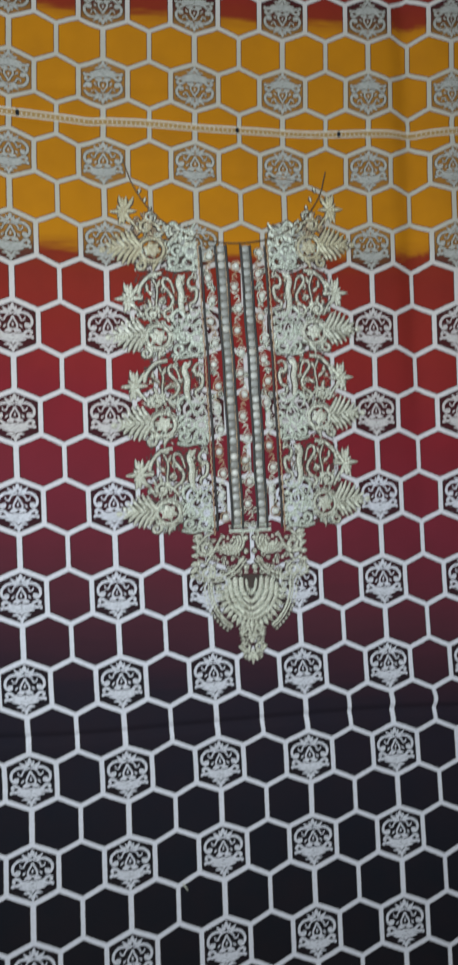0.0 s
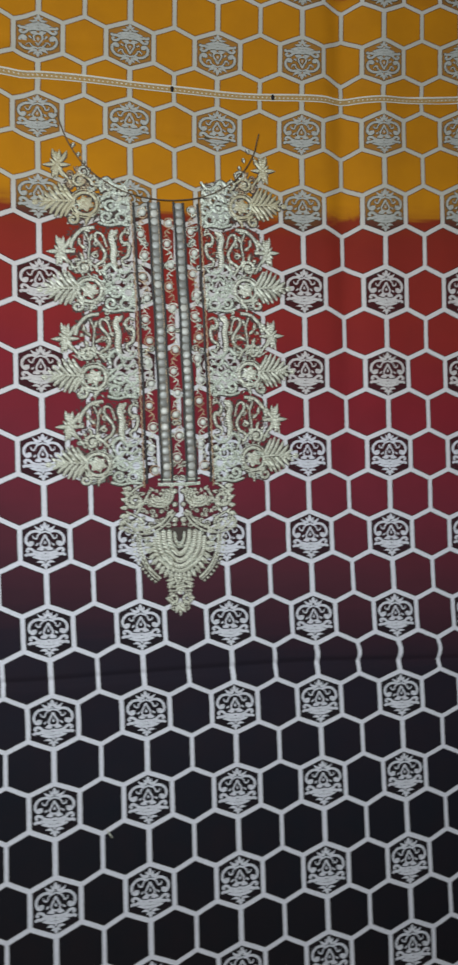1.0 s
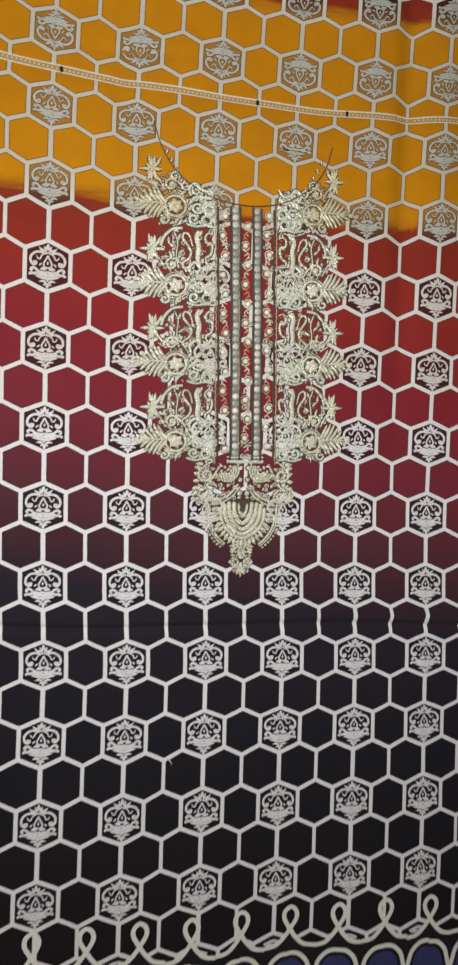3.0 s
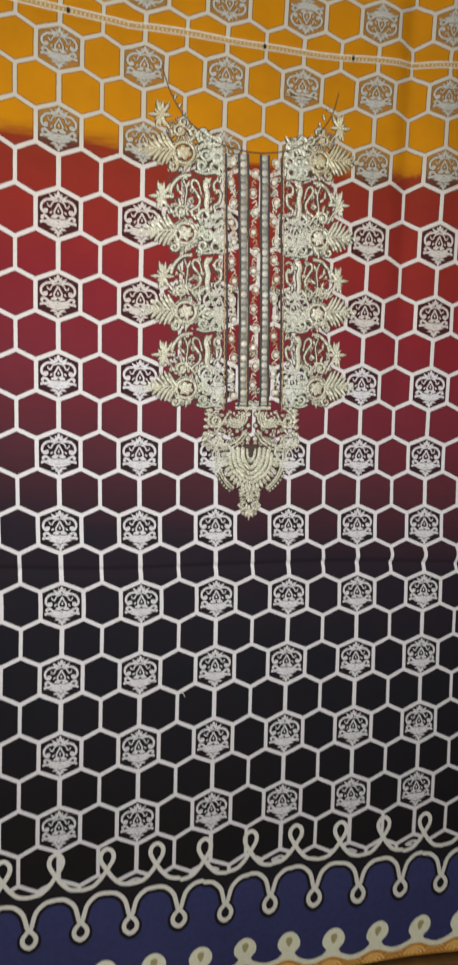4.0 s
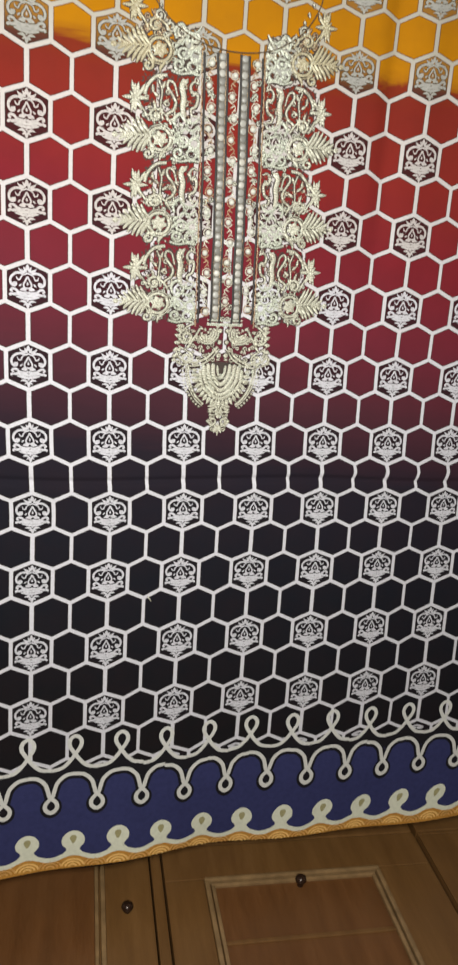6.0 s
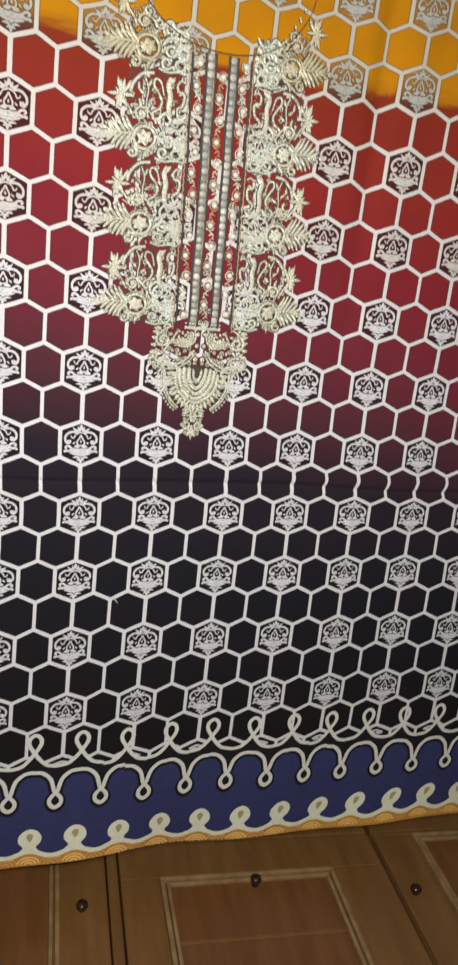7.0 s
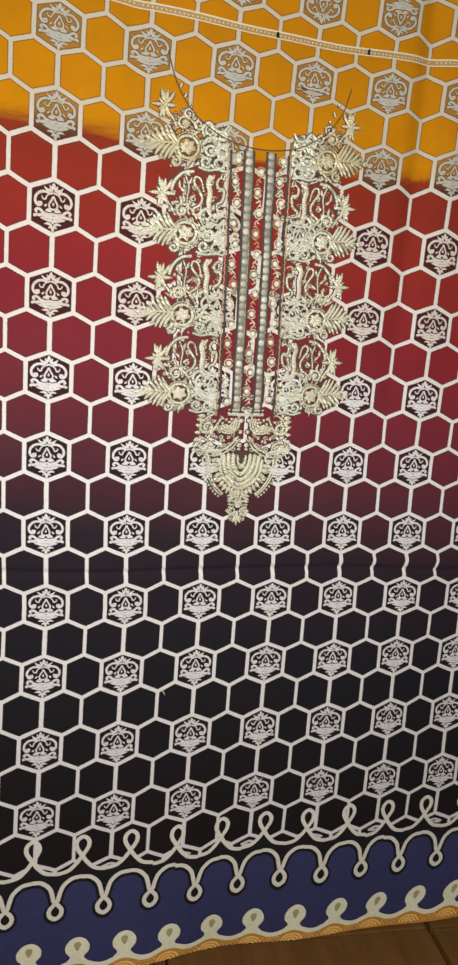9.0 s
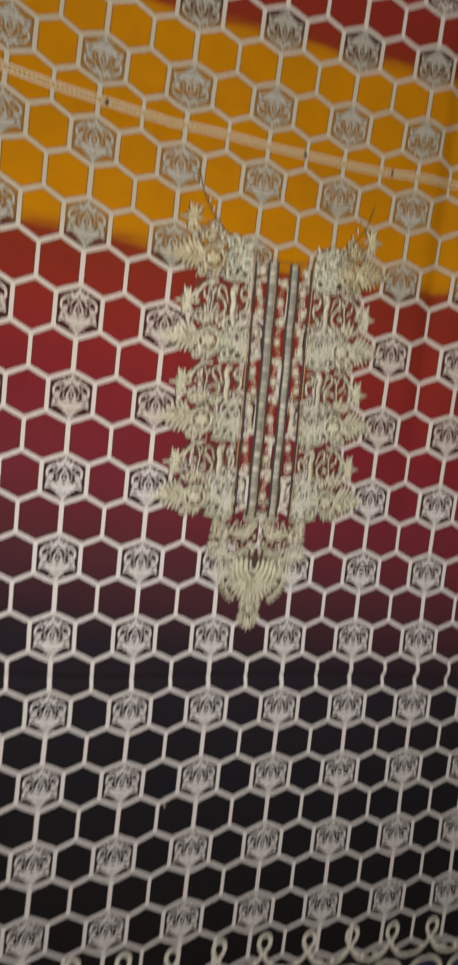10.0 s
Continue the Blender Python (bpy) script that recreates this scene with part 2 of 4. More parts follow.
def cloth_y(x, z):
    """Depth of the cloth: soft hanging folds, the pressed crease, the shoulder line, the hem's flutter."""
    y = 0.0022 * np.sin(7.0 * x + 1.3 * z + 0.5) + 0.0016 * np.sin(16.0 * x - 3.0 * z + 2.0) * np.clip(z - 0.3, 0.2, 1)
    y += 0.0065 * bell(x, 0.178 - 0.02 * (z - 1.0), 0.013) * np.clip((z - 0.70) * 3, 0, 1)
    y -= 0.0030 * bell(x, 0.215, 0.018) * np.clip((z - 0.65) * 3, 0, 1)
    y += 0.0025 * bell(x, -0.128, 0.010) * np.clip((z - 0.78) * 4, 0, 1)
    y += 0.0022 * bell(x, 0.335, 0.03) * np.clip((z - 0.2) * 2, 0, 1)
    y += 0.0026 * bell(z, CREASE_Z + 0.002 * np.sin(15 * x), 0.0035) - 0.0014 * bell(z, CREASE_Z - 0.012, 0.010)
    y += 0.0018 * bell(z, SEAM_Z + 0.16 * x * x, 0.004)
    y += 0.0016 * bell(z, 1.0885 - 0.03 * x, 0.003) * bell(x, 0.03, 0.09)
    y += (0.006 * np.sin(11.0 * x + 0.4) + 0.003 * np.sin(27.0 * x)) * np.clip((0.22 - z) / 0.16, 0, 1) ** 1.5
    y += 0.0020 * bell(z, 1.168 + 0.04 * x, 0.003) * bell(x, -0.13, 0.08) + 0.0018 * bell(z, 1.158 - 0.06 * x, 0.003) * bell(x, 0.20, 0.08)
    y += 0.0020 * np.sin(5.0 * z + 9.0 * x) * np.sin(13.0 * x + 2.0 * z) + 0.0012 * np.sin(31.0 * x + 11.0 * z) * np.sin(17.0 * z + 1.0)
    y += (WALL_Y - 0.004) * np.clip((z - 1.32) / 0.21, 0, 1) ** 2
    return y


def hem_wave(x):
    """How the loose hem dips in the middle and lifts towards its end."""
    return -0.0075 * bell(x, 0.125, 0.105) + 0.007 * bell(x, 0.43, 0.08)


def on_cloth(x, z, off=0.0):
    return np.stack([x, cloth_y(x, z) - off, z], axis=-1)


def from_print(u, w, off=0.0):
    """A place on the cloth from print columns and motif rows."""
    u, w = np.asarray(u, float), np.asarray(w, float)
    x = np.interp(w, MID_W, MID_X) + u * np.interp(w, PITCH_W, PITCH_X)
    jog = 0.003 * bell(w, -0.43, 0.10) * np.clip((u - 1.5) / 3, 0, 1)
    x = x + jog
    z = np.interp(w, ROW_W, ROW_Z) + x * (0.004 + 0.013 * np.clip(-w / 3.0, 0, 1) ) + 0.19 * (x - 0.01) ** 2 * np.clip((w - 3.6) / 2.0, 0, 1) - 0.0030 - 0.0016 * bell(u, -3.0, 1.2)
    return on_cloth(x, z, off)


def spline(points, steps=6, closed=False):
    """Catmull-Rom through the points."""
    p = np.asarray(points, float)
    if len(p) < 3 and not closed:
        t = np.linspace(0, 1, steps + 1)[:, None]
        return p[0] * (1 - t) + p[1] * t
    p = np.vstack([p[-1], p, p[0], p[1]]) if closed else np.vstack([2 * p[0] - p[1], p, 2 * p[-1] - p[-2]])
    out = []
    t = np.linspace(0, 1, steps, endpoint=False)[:, None]
    for a, b, c, d in zip(p, p[1:], p[2:], p[3:]):
        out.append(0.5 * (2 * b + (c - a) * t + (2 * a - 5 * b + 4 * c - d) * t ** 2 + (3 * b - a - 3 * c + d) * t ** 3))
    out.append(p[-2][None])
    return np.vstack(out)


class Strokes:
    """Collects brush or thread strokes in plane coordinates, then lays them on the cloth."""

    def __init__(self):
        self.v, self.h, self.f = [], [], []
        self.n, self.grow = 0, 0.0

    def add(self, v, h, f):
        self.v.append(np.asarray(v, float)), self.h.append(np.asarray(h, float))
        self.f.extend(tuple(i + self.n for i in q) for q in f)
        self.n += len(v)

    def line(self, points, width, height=0.0, steps=6, closed=False, taper=(1.0, 1.0), smooth=True):
        c = spline(points, steps, closed) if smooth else np.asarray(points, float)
        g = np.gradient(c, axis=0)
        g /= np.maximum(np.linalg.norm(g, axis=1), 1e-9)[:, None]
        s = np.stack([-g[:, 1], g[:, 0]], 1)
        t = np.linspace(0, 1, len(c))
        wd = ((0.56 if height else 0.59) * width + self.grow) * np.interp(t, (0, 0.3, 0.7, 1), (taper[0], 1, 1, taper[1]))
        m = len(c)
        if height:
            v = np.vstack([c + s * wd[:, None], c, c - s * wd[:, None]])
            h = np.concatenate([np.zeros(m), np.full(m, height), np.zeros(m)])
            f = [(i, i + 1, m + i + 1, m + i) for i in range(m - 1)] + [(m + i, m + i + 1, 2 * m + i + 1, 2 * m + i) for i in range(m - 1)]
        else:
            v, h = np.vstack([c + s * wd[:, None], c - s * wd[:, None]]), np.zeros(2 * m)
            f = [(i, i + 1, m + i + 1, m + i) for i in range(m - 1)]
        self.add(v, h, f)

    def blob(self, points, height=0.0, steps=5):
        """A filled, slightly domed closed shape."""
        c = spline(points, steps, True)[:-1]
        m = len(c)
        self.add(np.vstack([c, c.mean(0)]), np.concatenate([np.zeros(m), [height]]), [(i, (i + 1) % m, m) for i in range(m)])

    def disc(self, x, y, r, height=0.0, n=10):
        r = r + self.grow
        a = np.linspace(0, 2 * np.pi, n, endpoint=False)
        self.add(np.vstack([np.stack([x + r * np.cos(a), y + r * np.sin(a)], 1), [[x, y]]]), np.concatenate([np.zeros(n), [height]]), [(i, (i + 1) % n, n) for i in range(n)])

    def leaf(self, a, b, width, height=0.0, bend=0.0):
        a, b = np.asarray(a, float), np.asarray(b, float)
        d = b - a
        s = np.array([-d[1], d[0]])
        s /= max(np.linalg.norm(s), 1e-9)
        t = np.array([0, 0.18, 0.4, 0.65, 0.85, 1.0])
        wd = ((0.52 if height else 0.60) * width + self.grow) * np.array([0.15, 0.8, 1.0, 0.75, 0.4, 0.02])
        c = a + d * t[:, None] + s * (bend * np.sin(np.pi * t))[:, None]
        v = np.vstack([c + s * wd[:, None], c, c - s * wd[:, None]])
        h = np.concatenate([np.zeros(6), height * np.array([0.4, 0.9, 1, 0.9, 0.6, 0.2]), np.zeros(6)])
        self.add(v, h, [(i, i + 1, 7 + i, 6 + i) for i in range(5)] + [(6 + i, 7 + i, 13 + i, 12 + i) for i in range(5)])

    def spiral(self, x, y, r, turns, width, height=0.0, start=0.0, hand=1, tail=None):
        n = int(8 * turns) + 2
        t = np.linspace(0, 1, n)
        a = start + hand * 2 * np.pi * turns * t
        c = np.stack([x + r * (1 - 0.75 * t) * np.cos(a), y + r * (1 - 0.75 * t) * np.sin(a)], 1)
        if tail is not None:
            c = np.vstack([np.asarray(tail, float), c])
        self.line(c, width, height, 3, taper=(0.6, 0.8))

    def mirrored(self):
        v = np.vstack(self.v)
        self.add(v * (-1, 1), np.concatenate(self.h), [q[::-1] for q in self.f])

    def lay(self, name, place, material, parent, label="", lift=0.0):
        v, h = np.vstack(self.v), np.concatenate(self.h)
        return mesh_object(name, place(v[:, 0], v[:, 1], h + lift), self.f, material, parent, label)


# ---------------------------------------------------------------- cloth sheet
def build_cloth():
    us = np.linspace(-10.6, 12.4, 207)
    ws = np.unique(np.concatenate([np.linspace(-6.62, 11.6, 300), np.linspace(-0.75, -0.35, 24)]))
    U, W = np.meshgrid(us, ws)
    P = from_print(U, W)
    # the hem runs level, a little wavy
    low = np.clip((-W - 5.5) / 1.12, 0, 1)
    P[..., 2] += low * (0.0696 + 0.0025 * np.sin(9 * P[..., 0] + 1.0) - np.interp(-6.62, ROW_W, ROW_Z) - 0.017 * P[..., 0] + 0.0026)
    P[..., 2] += low * hem_wave(P[..., 0])
    nu, nw = len(us), len(ws)
    idx = np.arange(nu * nw).reshape(nw, nu)
    quads = np.stack([idx[:-1, :-1], idx[:-1, 1:], idx[1:, 1:], idx[1:, :-1]], -1).reshape(-1, 4)
    ob = mesh_object("kurta_fabric", P.reshape(-1, 3), quads.tolist(), M_CLOTH)
    layer = ob.data.uv_layers.new(name="print")
    vi = np.empty(len(ob.data.loops), int)
    ob.data.loops.foreach_get("vertex_index", vi)
    layer.data.foreach_set("uv", np.stack([U.ravel()[vi], W.ravel()[vi]], 1).ravel())
    thick = ob.modifiers.new("thickness", "SOLIDIFY")
    thick.thickness, thick.offset = 0.0006, -1.0
    return tagged(ob, "yellow to maroon to black ombre cotton kurta piece with honeycomb print", "fabric")


cloth = build_cloth()


# ---------------------------------------------------------------- printed motif in every second cell
def motif_strokes(grow=0.0):
    """Palmette, two C-scrolls, a hollow drop and a boat-shaped lotus; units of one column."""
    s = Strokes()
    s.grow = grow
    # one half, then mirrored
    s.leaf((0.015, 0.335), (0.225, 0.430), 0.062, 0, -0.04)
    s.leaf((0.02, 0.345), (0.095, 0.460), 0.045, 0, -0.01)
    s.line([(0.0, 0.300), (0.085, 0.275), (0.19, 0.305), (0.305, 0.280), (0.395, 0.185), (0.405, 0.070), (0.345, -0.005), (0.275, 0.020), (0.285, 0.085)], 0.050, taper=(0.6, 0.9))
    s.disc(0.315, 0.040, 0.048)
    s.line([(0.085, 0.270), (0.150, 0.215), (0.185, 0.140), (0.245, 0.160), (0.265, 0.215)], 0.028, taper=(0.8, 0.5))
    s.leaf((0.205, -0.020), (0.135, 0.045), 0.036)
    s.line([(0.0, 0.225), (0.038, 0.145), (0.095, 0.035), (0.075, -0.040), (0.0, -0.065)], 0.034)
    s.leaf((0.025, -0.100), (0.185, -0.105), 0.078, 0, 0.02)
    s.line([(0.0, -0.160), (0.070, -0.180), (0.150, -0.170), (0.225, -0.150), (0.290, -0.095), (0.365, -0.085), (0.400, -0.130), (0.350, -0.155)], 0.050, taper=(1.0, 0.7))
    s.line([(0.0, -0.240), (0.12, -0.232), (0.24, -0.200), (0.33, -0.215), (0.405, -0.195)], 0.057, taper=(1, 0.6))
    s.line([(0.0, -0.310), (0.11, -0.302), (0.20, -0.275), (0.28, -0.262)], 0.052, taper=(1, 0.5))
    s.disc(0.410, -0.225, 0.036)
    s.leaf((0.015, -0.405), (0.205, -0.390), 0.052, 0, 0.025)
    s.leaf((0.015, -0.415), (0.105, -0.475), 0.042)
    s.mirrored()
    s.leaf((0.0, 0.365), (0.0, 0.520), 0.080)
    s.blob([(0, 0.095), (0.024, 0.035), (0, 0.010), (-0.024, 0.035)])
    s.leaf((0.0, -0.335), (0.0, -0.385), 0.05)
    s.leaf((0.0, -0.415), (0.0, -0.560), 0.070)
    return s


motif, motif_outline = motif_strokes(), motif_strokes(0.017)
UPW = 0.0427 / 0.0815
for row in range(-4, 11):
    for col in range(-9, 13, 2):
        flip, on_yellow = (-1 if row >= 7 else 1), 5 <= row <= 8
        place = lambda x, y, h, c=col, r=row, k=flip: from_print(c + x * 0.98, r + 0.004 * k + k * y * UPW * 0.97, h + 0.0003)
        printed = motif.lay("printed_motif", place, M_INK_SUN if on_yellow else M_INK_RED if row in (3, 4, 9, 10) else M_INK, cloth, lift=0.0002)
        if on_yellow:
            motif_outline.lay("motif_outline", place, M_OUTLINE, printed)


# ---------------------------------------------------------------- hem border
STEP, LOOP_X = 0.0563, -0.1922
TIP = 0.009


def border(x, z, h=0.0):
    """Border coordinates: z runs with the print's slight slope above, level at the hem."""
    return on_cloth(x, z + TIP * (x - 0.25) * np.clip((z - 0.085) / 0.07, 0, 1) + hem_wave(x) * np.clip((0.175 - z) / 0.06, 0, 1) + 0.005 * np.clip((z - 0.13) / 0.03, 0, 1), np.asarray(h) + 0.0003)


def strip(name, top, bottom, x0, x1, material, lift, label="", count=500):
    xs = np.linspace(x0, x1, count)
    t, b = top(xs), bottom(xs)
    rows = [border(xs, b + (t - b) * k, lift) for k in np.linspace(0, 1, 9)]
    n = len(xs)
    v = np.vstack(rows)
    f = [(j * n + i, j * n + i + 1, (j + 1) * n + i + 1, (j + 1) * n + i) for j in range(8) for i in range(n - 1)]
    return mesh_object(name, v, f, material, cloth, label)


XL, XR = from_print(-10.55, -5.5)[0], from_print(12.35, -5.5)[0]
scallop = lambda x: 0.1905 + 0.0135 * np.abs(np.cos(np.pi * (x - LOOP_X) / STEP)) ** 0.6
edge = lambda x: 0.0865 + 0.0035 * np.cos(2 * np.pi * (x - LOOP_X) / STEP)
def garland(x):
    """Height of the upper garland, which cuts the net off from the black band."""
    d = np.abs((x - LOOP_X) / STEP - np.round((x - LOOP_X) / STEP)) * STEP
    return np.interp(d, (0.0, 0.0015, 0.0075, 0.016, 0.0285), (0.2345, 0.2310, 0.2225, 0.2150, 0.2125))


strip("black_band", garland, lambda x: 0.150 + 0 * x, XL, XR, M_BLACK, 0.0002, count=1400)
strip("blue_band", scallop, edge, XL, XR, M_BLUE, 0.0003, "deep blue printed border band")
strip("orange_band", lambda x: edge(x) - 0.002, lambda x: 0.0702 + 0.0025 * np.sin(9 * x + 1.0), XL, XR, M_ORANGE, 0.0003, "ochre printed edge with pale scales")
first, last = int((XL - LOOP_X) / STEP) + 1, int((XR - LOOP_X) / STEP) - 1
rng = random.Random(5)
for k in range(first, last + 1):
    cx = LOOP_X + STEP * k
    j = rng.uniform(-0.0012, 0.0012)
    s = Strokes()
    s.line([(-STEP / 2, 0.2125), (-0.016, 0.2150), (-0.0075, 0.2225), (-0.0005, 0.2325), (0.0068, 0.2455), (0.0062, 0.2545), (0.0, 0.2592), (-0.0062, 0.2545), (-0.0068, 0.2455),
            (0.0005, 0.2325), (0.0075, 0.2225), (0.016, 0.2150), (STEP / 2, 0.2125)], 0.0042, 0.0)
    s.lay("upper_loop", lambda x, z, h, c=cx, q=j: border(x + c, z + q, h + 0.0006), M_PALE, cloth)
    dx = cx + STEP / 2
    dark = Strokes()
    low = [(-STEP / 2, 0.2055), (-0.017, 0.2035), (-0.0075, 0.1945), (-0.0035, 0.182), (-0.0018, 0.176), (0.0064, 0.166), (0.0066, 0.158), (0.0, 0.1535), (-0.0066, 0.158),
           (-0.0064, 0.166), (0.0018, 0.176), (0.0035, 0.182), (0.0075, 0.1945), (0.017, 0.2035), (STEP / 2, 0.2055)]
    dark.line([(a, b - 0.0012) for a, b in low], 0.0100)
    dark.blob([(0, 0.172), (0.0055, 0.163), (0.004, 0.157), (-0.004, 0.157), (-0.0055, 0.163)])
    dark.lay("loop_outline", lambda x, z, h, c=dx, q=j: border(x + c, z + q, h + 0.0005), M_BLACK, cloth)
    s = Strokes()
    s.line(low, 0.0043)
    s.lay("lower_loop", lambda x, z, h, c=dx, q=j: border(x + c, z + q, h + 0.0009), M_PALE, cloth)
    s = Strokes()
    s.blob([(-0.0135, 0.089), (-0.0085, 0.0935), (-0.0088, 0.0995), (-0.0135, 0.106), (-0.0140, 0.115), (-0.0085, 0.1235), (0.0, 0.1268), (0.0085, 0.1235), (0.0140, 0.115), (0.0135, 0.106),
            (0.0088, 0.0995), (0.0085, 0.0935), (0.0135, 0.089)])
    lean = 0.28 * np.clip((cx - 0.10) / 0.25, 0, 1)
    bud = s.lay("border_bud", lambda x, z, h, c=cx, q=j, l=lean: border(x + c + l * (z - 0.09), z + q, h + 0.0006), M_CREAM, cloth)
    s = Strokes()
    s.blob([(0, 0.107), (0.0042, 0.115), (0.0025, 0.1195), (-0.0025, 0.1195), (-0.0042, 0.115)])
    s.lay("bud_heart", lambda x, z, h, c=cx, q=j, l=lean: border(x + c + l * (z - 0.09), z + q, h + 0.0009), M_HEART, bud)
    s = Strokes()
    xs = np.linspace(-STEP / 2, STEP / 2, 9)
    s.line(np.stack([xs, 0.0880 + 0.0040 * np.cos(2 * np.pi * xs / STEP)], 1), 0.0058)
    s.lay("border_edge", lambda x, z, h, c=cx: border(x + c, z, h + 0.0007), M_CREAM, cloth)
    s = Strokes()
    for q in (-0.5, 0.0, 0.5):
        for r in (0.0045, 0.0090, 0.0135):
            a = np.linspace(0.15, np.pi - 0.15, 7)
            s.line(np.stack([q * STEP + r * 1.05 * np.cos(a), 0.0712 + r * 0.85 * np.sin(a)], 1), 0.0020, 0, 2)
    s.lay("scale_print", lambda x, z, h, c=cx: border(x + c, z, h + 0.0005), M_ORANGE_PALE, cloth)

# cut-off motifs that show between the upper loops
for col in range(-9, 13, 2):
    s = Strokes()
    for q in (-1, 1):
        s.line([(0, 0.5), (q * 0.12, 0.46), (q * 0.25, 0.40)], 0.06)
        s.leaf((0.0, 0.40), (q * 0.22, 0.36), 0.07)
    s.lay("printed_motif", lambda x, y, h, c=col: from_print(c + x, -5 + y * UPW * 0.9 - 0.03, h + 0.0003), M_INK, cloth)


# ---------------------------------------------------------------- shoulder line
def seam(x, z, h=0.0):
    return on_cloth(x, z + SEAM_Z + 0.19 * (x - 0.01) ** 2, np.asarray(h) + 0.0003)


for off, wd, m, nm in ((0.0028, 0.0012, M_SEAM, "seam_line"), (-0.0028, 0.0012, M_SEAM, "seam_line"), (0.0, 0.0034, M_GREY, "seam_shadow_tape")):
    s = Strokes()
    xs = np.linspace(-0.43, 0.51, 130)
    s.line(np.stack([xs, off + 0.0004 * np.sin(60 * xs)], 1), wd, 0.0004 if m is M_SEAM else 0.0, smooth=False)
    s.lay(nm, seam, m, cloth, lift=0.0002 if m is M_SEAM else 0.0)
s = Strokes()
for x in np.arange(-0.43, 0.51, 0.0042):
    s.disc(x, 0, 0.0008, 0.0003, 6)
s.lay("seam_stitch", seam, M_SEAM, cloth, lift=0.0005)
for x in (-0.190, 0.0075, 0.105):
    s = Strokes()
    s.blob([(-0.0013, -0.0022), (0.0013, -0.0022), (0.0013, 0.0022), (-0.0013, 0.0022)], 0.0008)
    s.lay("notch_mark", lambda a, b, h, c=x: seam(a + c, b, h + 0.001), M_BLACK, cloth)
s = Strokes()
s.line([(-0.057, 0.4425), (-0.055, 0.4385), (-0.0525, 0.4345)], 0.0010, 0.0008)
s.lay("loose_thread", lambda x, z, h: on_cloth(x, z, h + 0.0004), M_THREAD, cloth)


# ---------------------------------------------------------------- embroidered yoke
yoke = tagged(new("embroidered_yoke"), "ivory and mint thread embroidery with pearls and sequins")
yoke.parent = cloth
LEAN_Z, LEAN_X = (0.62, 0.70, 0.77, 0.90, 1.03, 1.12), (0.0125, 0.0118, 0.0115, 0.0065, 0.0002, -0.0022)


def on_yoke(a, z, h=0.0):
    a, z = 0.985 * np.asarray(a, float), np.asarray(z, float)
    a = a + np.where(a < 0, -0.07, 0.02) * np.clip(np.abs(a) - 0.034, 0, 1)
    z = np.interp(z, (0.60, 0.631, 0.713, 0.874, 1.034, 1.107, 1.140), (0.600, 0.6308, 0.7108, 0.8702, 1.0262, 1.0968, 1.1300))
    tip = 0.045 * a * np.clip((z - 0.70) / 0.1, 0, 1)
    return on_cloth(np.interp(z, LEAN_Z, LEAN_X) + a, z + tip, np.asarray(h) + 0.0004)


def lay(s, name, m, lift=0.0, label=""):
    return s.lay(name, on_yoke, m, yoke, label, lift)


TOP, FOOT = 1.031, 0.764
PERIOD = 0.0812
FANS = [1.030 - 0.0005 - PERIOD * k for k in range(4)]
STARS = [1.064 - PERIOD * k for k in range(4)]

# placket cords and gold edge
for a in (-0.0305, -0.0165, -0.0065, 0.0075, 0.0165, 0.0305):
    s = Strokes()
    zs = np.linspace(FOOT, TOP - 0.18 * abs(a) + 0.12 * abs(a), 60)
    s.line(np.stack([a + 0.0003 * np.sin(zs * 90), zs], 1), 0.0021, 0.0013, smooth=False)
    lay(s, "placket_cord", M_CORD, 0.0012)
for a in (-0.0330, 0.0330):
    s = Strokes()
    zs = np.linspace(FOOT - 0.004, TOP, 150)
    s.line(np.stack([a + 0.0005 * np.sin(zs * 900), zs], 1), 0.0012, 0.0009, smooth=False)
    lay(s, "gold_chain_stitch", M_GOLD, 0.0008)
s = Strokes()
s.line([(-0.020, FOOT - 0.001), (0.0, FOOT - 0.0015), (0.020, FOOT - 0.001)], 0.0030, 0.0012)
s.line([(-0.020, FOOT + 0.0035), (0.0, FOOT + 0.003), (0.020, FOOT + 0.0035)], 0.0014, 0.0010)
lay(s, "placket_foot", M_THREAD2, 0.0006)

# neckline cord
s = Strokes()
s.line([(-0.094, 1.112), (-0.086, 1.087), (-0.074, 1.066), (-0.058, 1.0505), (-0.034, 1.0375), (0.0, 1.0320), (0.034, 1.0355), (0.058, 1.0465), (0.074, 1.060), (0.086, 1.079), (0.092, 1.100)],
       0.0010, 0.0008, 10)
lay(s, "neckline_cord", M_NECK, 0.0020)


def dome(r, h, seg=10):
    v, f = [], []
    rings = ((1.0, 0.0), (0.92, 0.45), (0.6, 0.85))
    for k, q in rings:
        v += [(r * k * math.cos(2 * math.pi * i / seg), -h * q, r * k * math.sin(2 * math.pi * i / seg)) for i in range(seg)]
    v.append((0, -h, 0))
    for j in range(2):
        f += [(j * seg + i, j * seg + (i + 1) % seg, (j + 1) * seg + (i + 1) % seg, (j + 1) * seg + i) for i in range(seg)]
    f += [(2 * seg + i, 2 * seg + (i + 1) % seg, 3 * seg) for i in range(seg)]
    return v, f


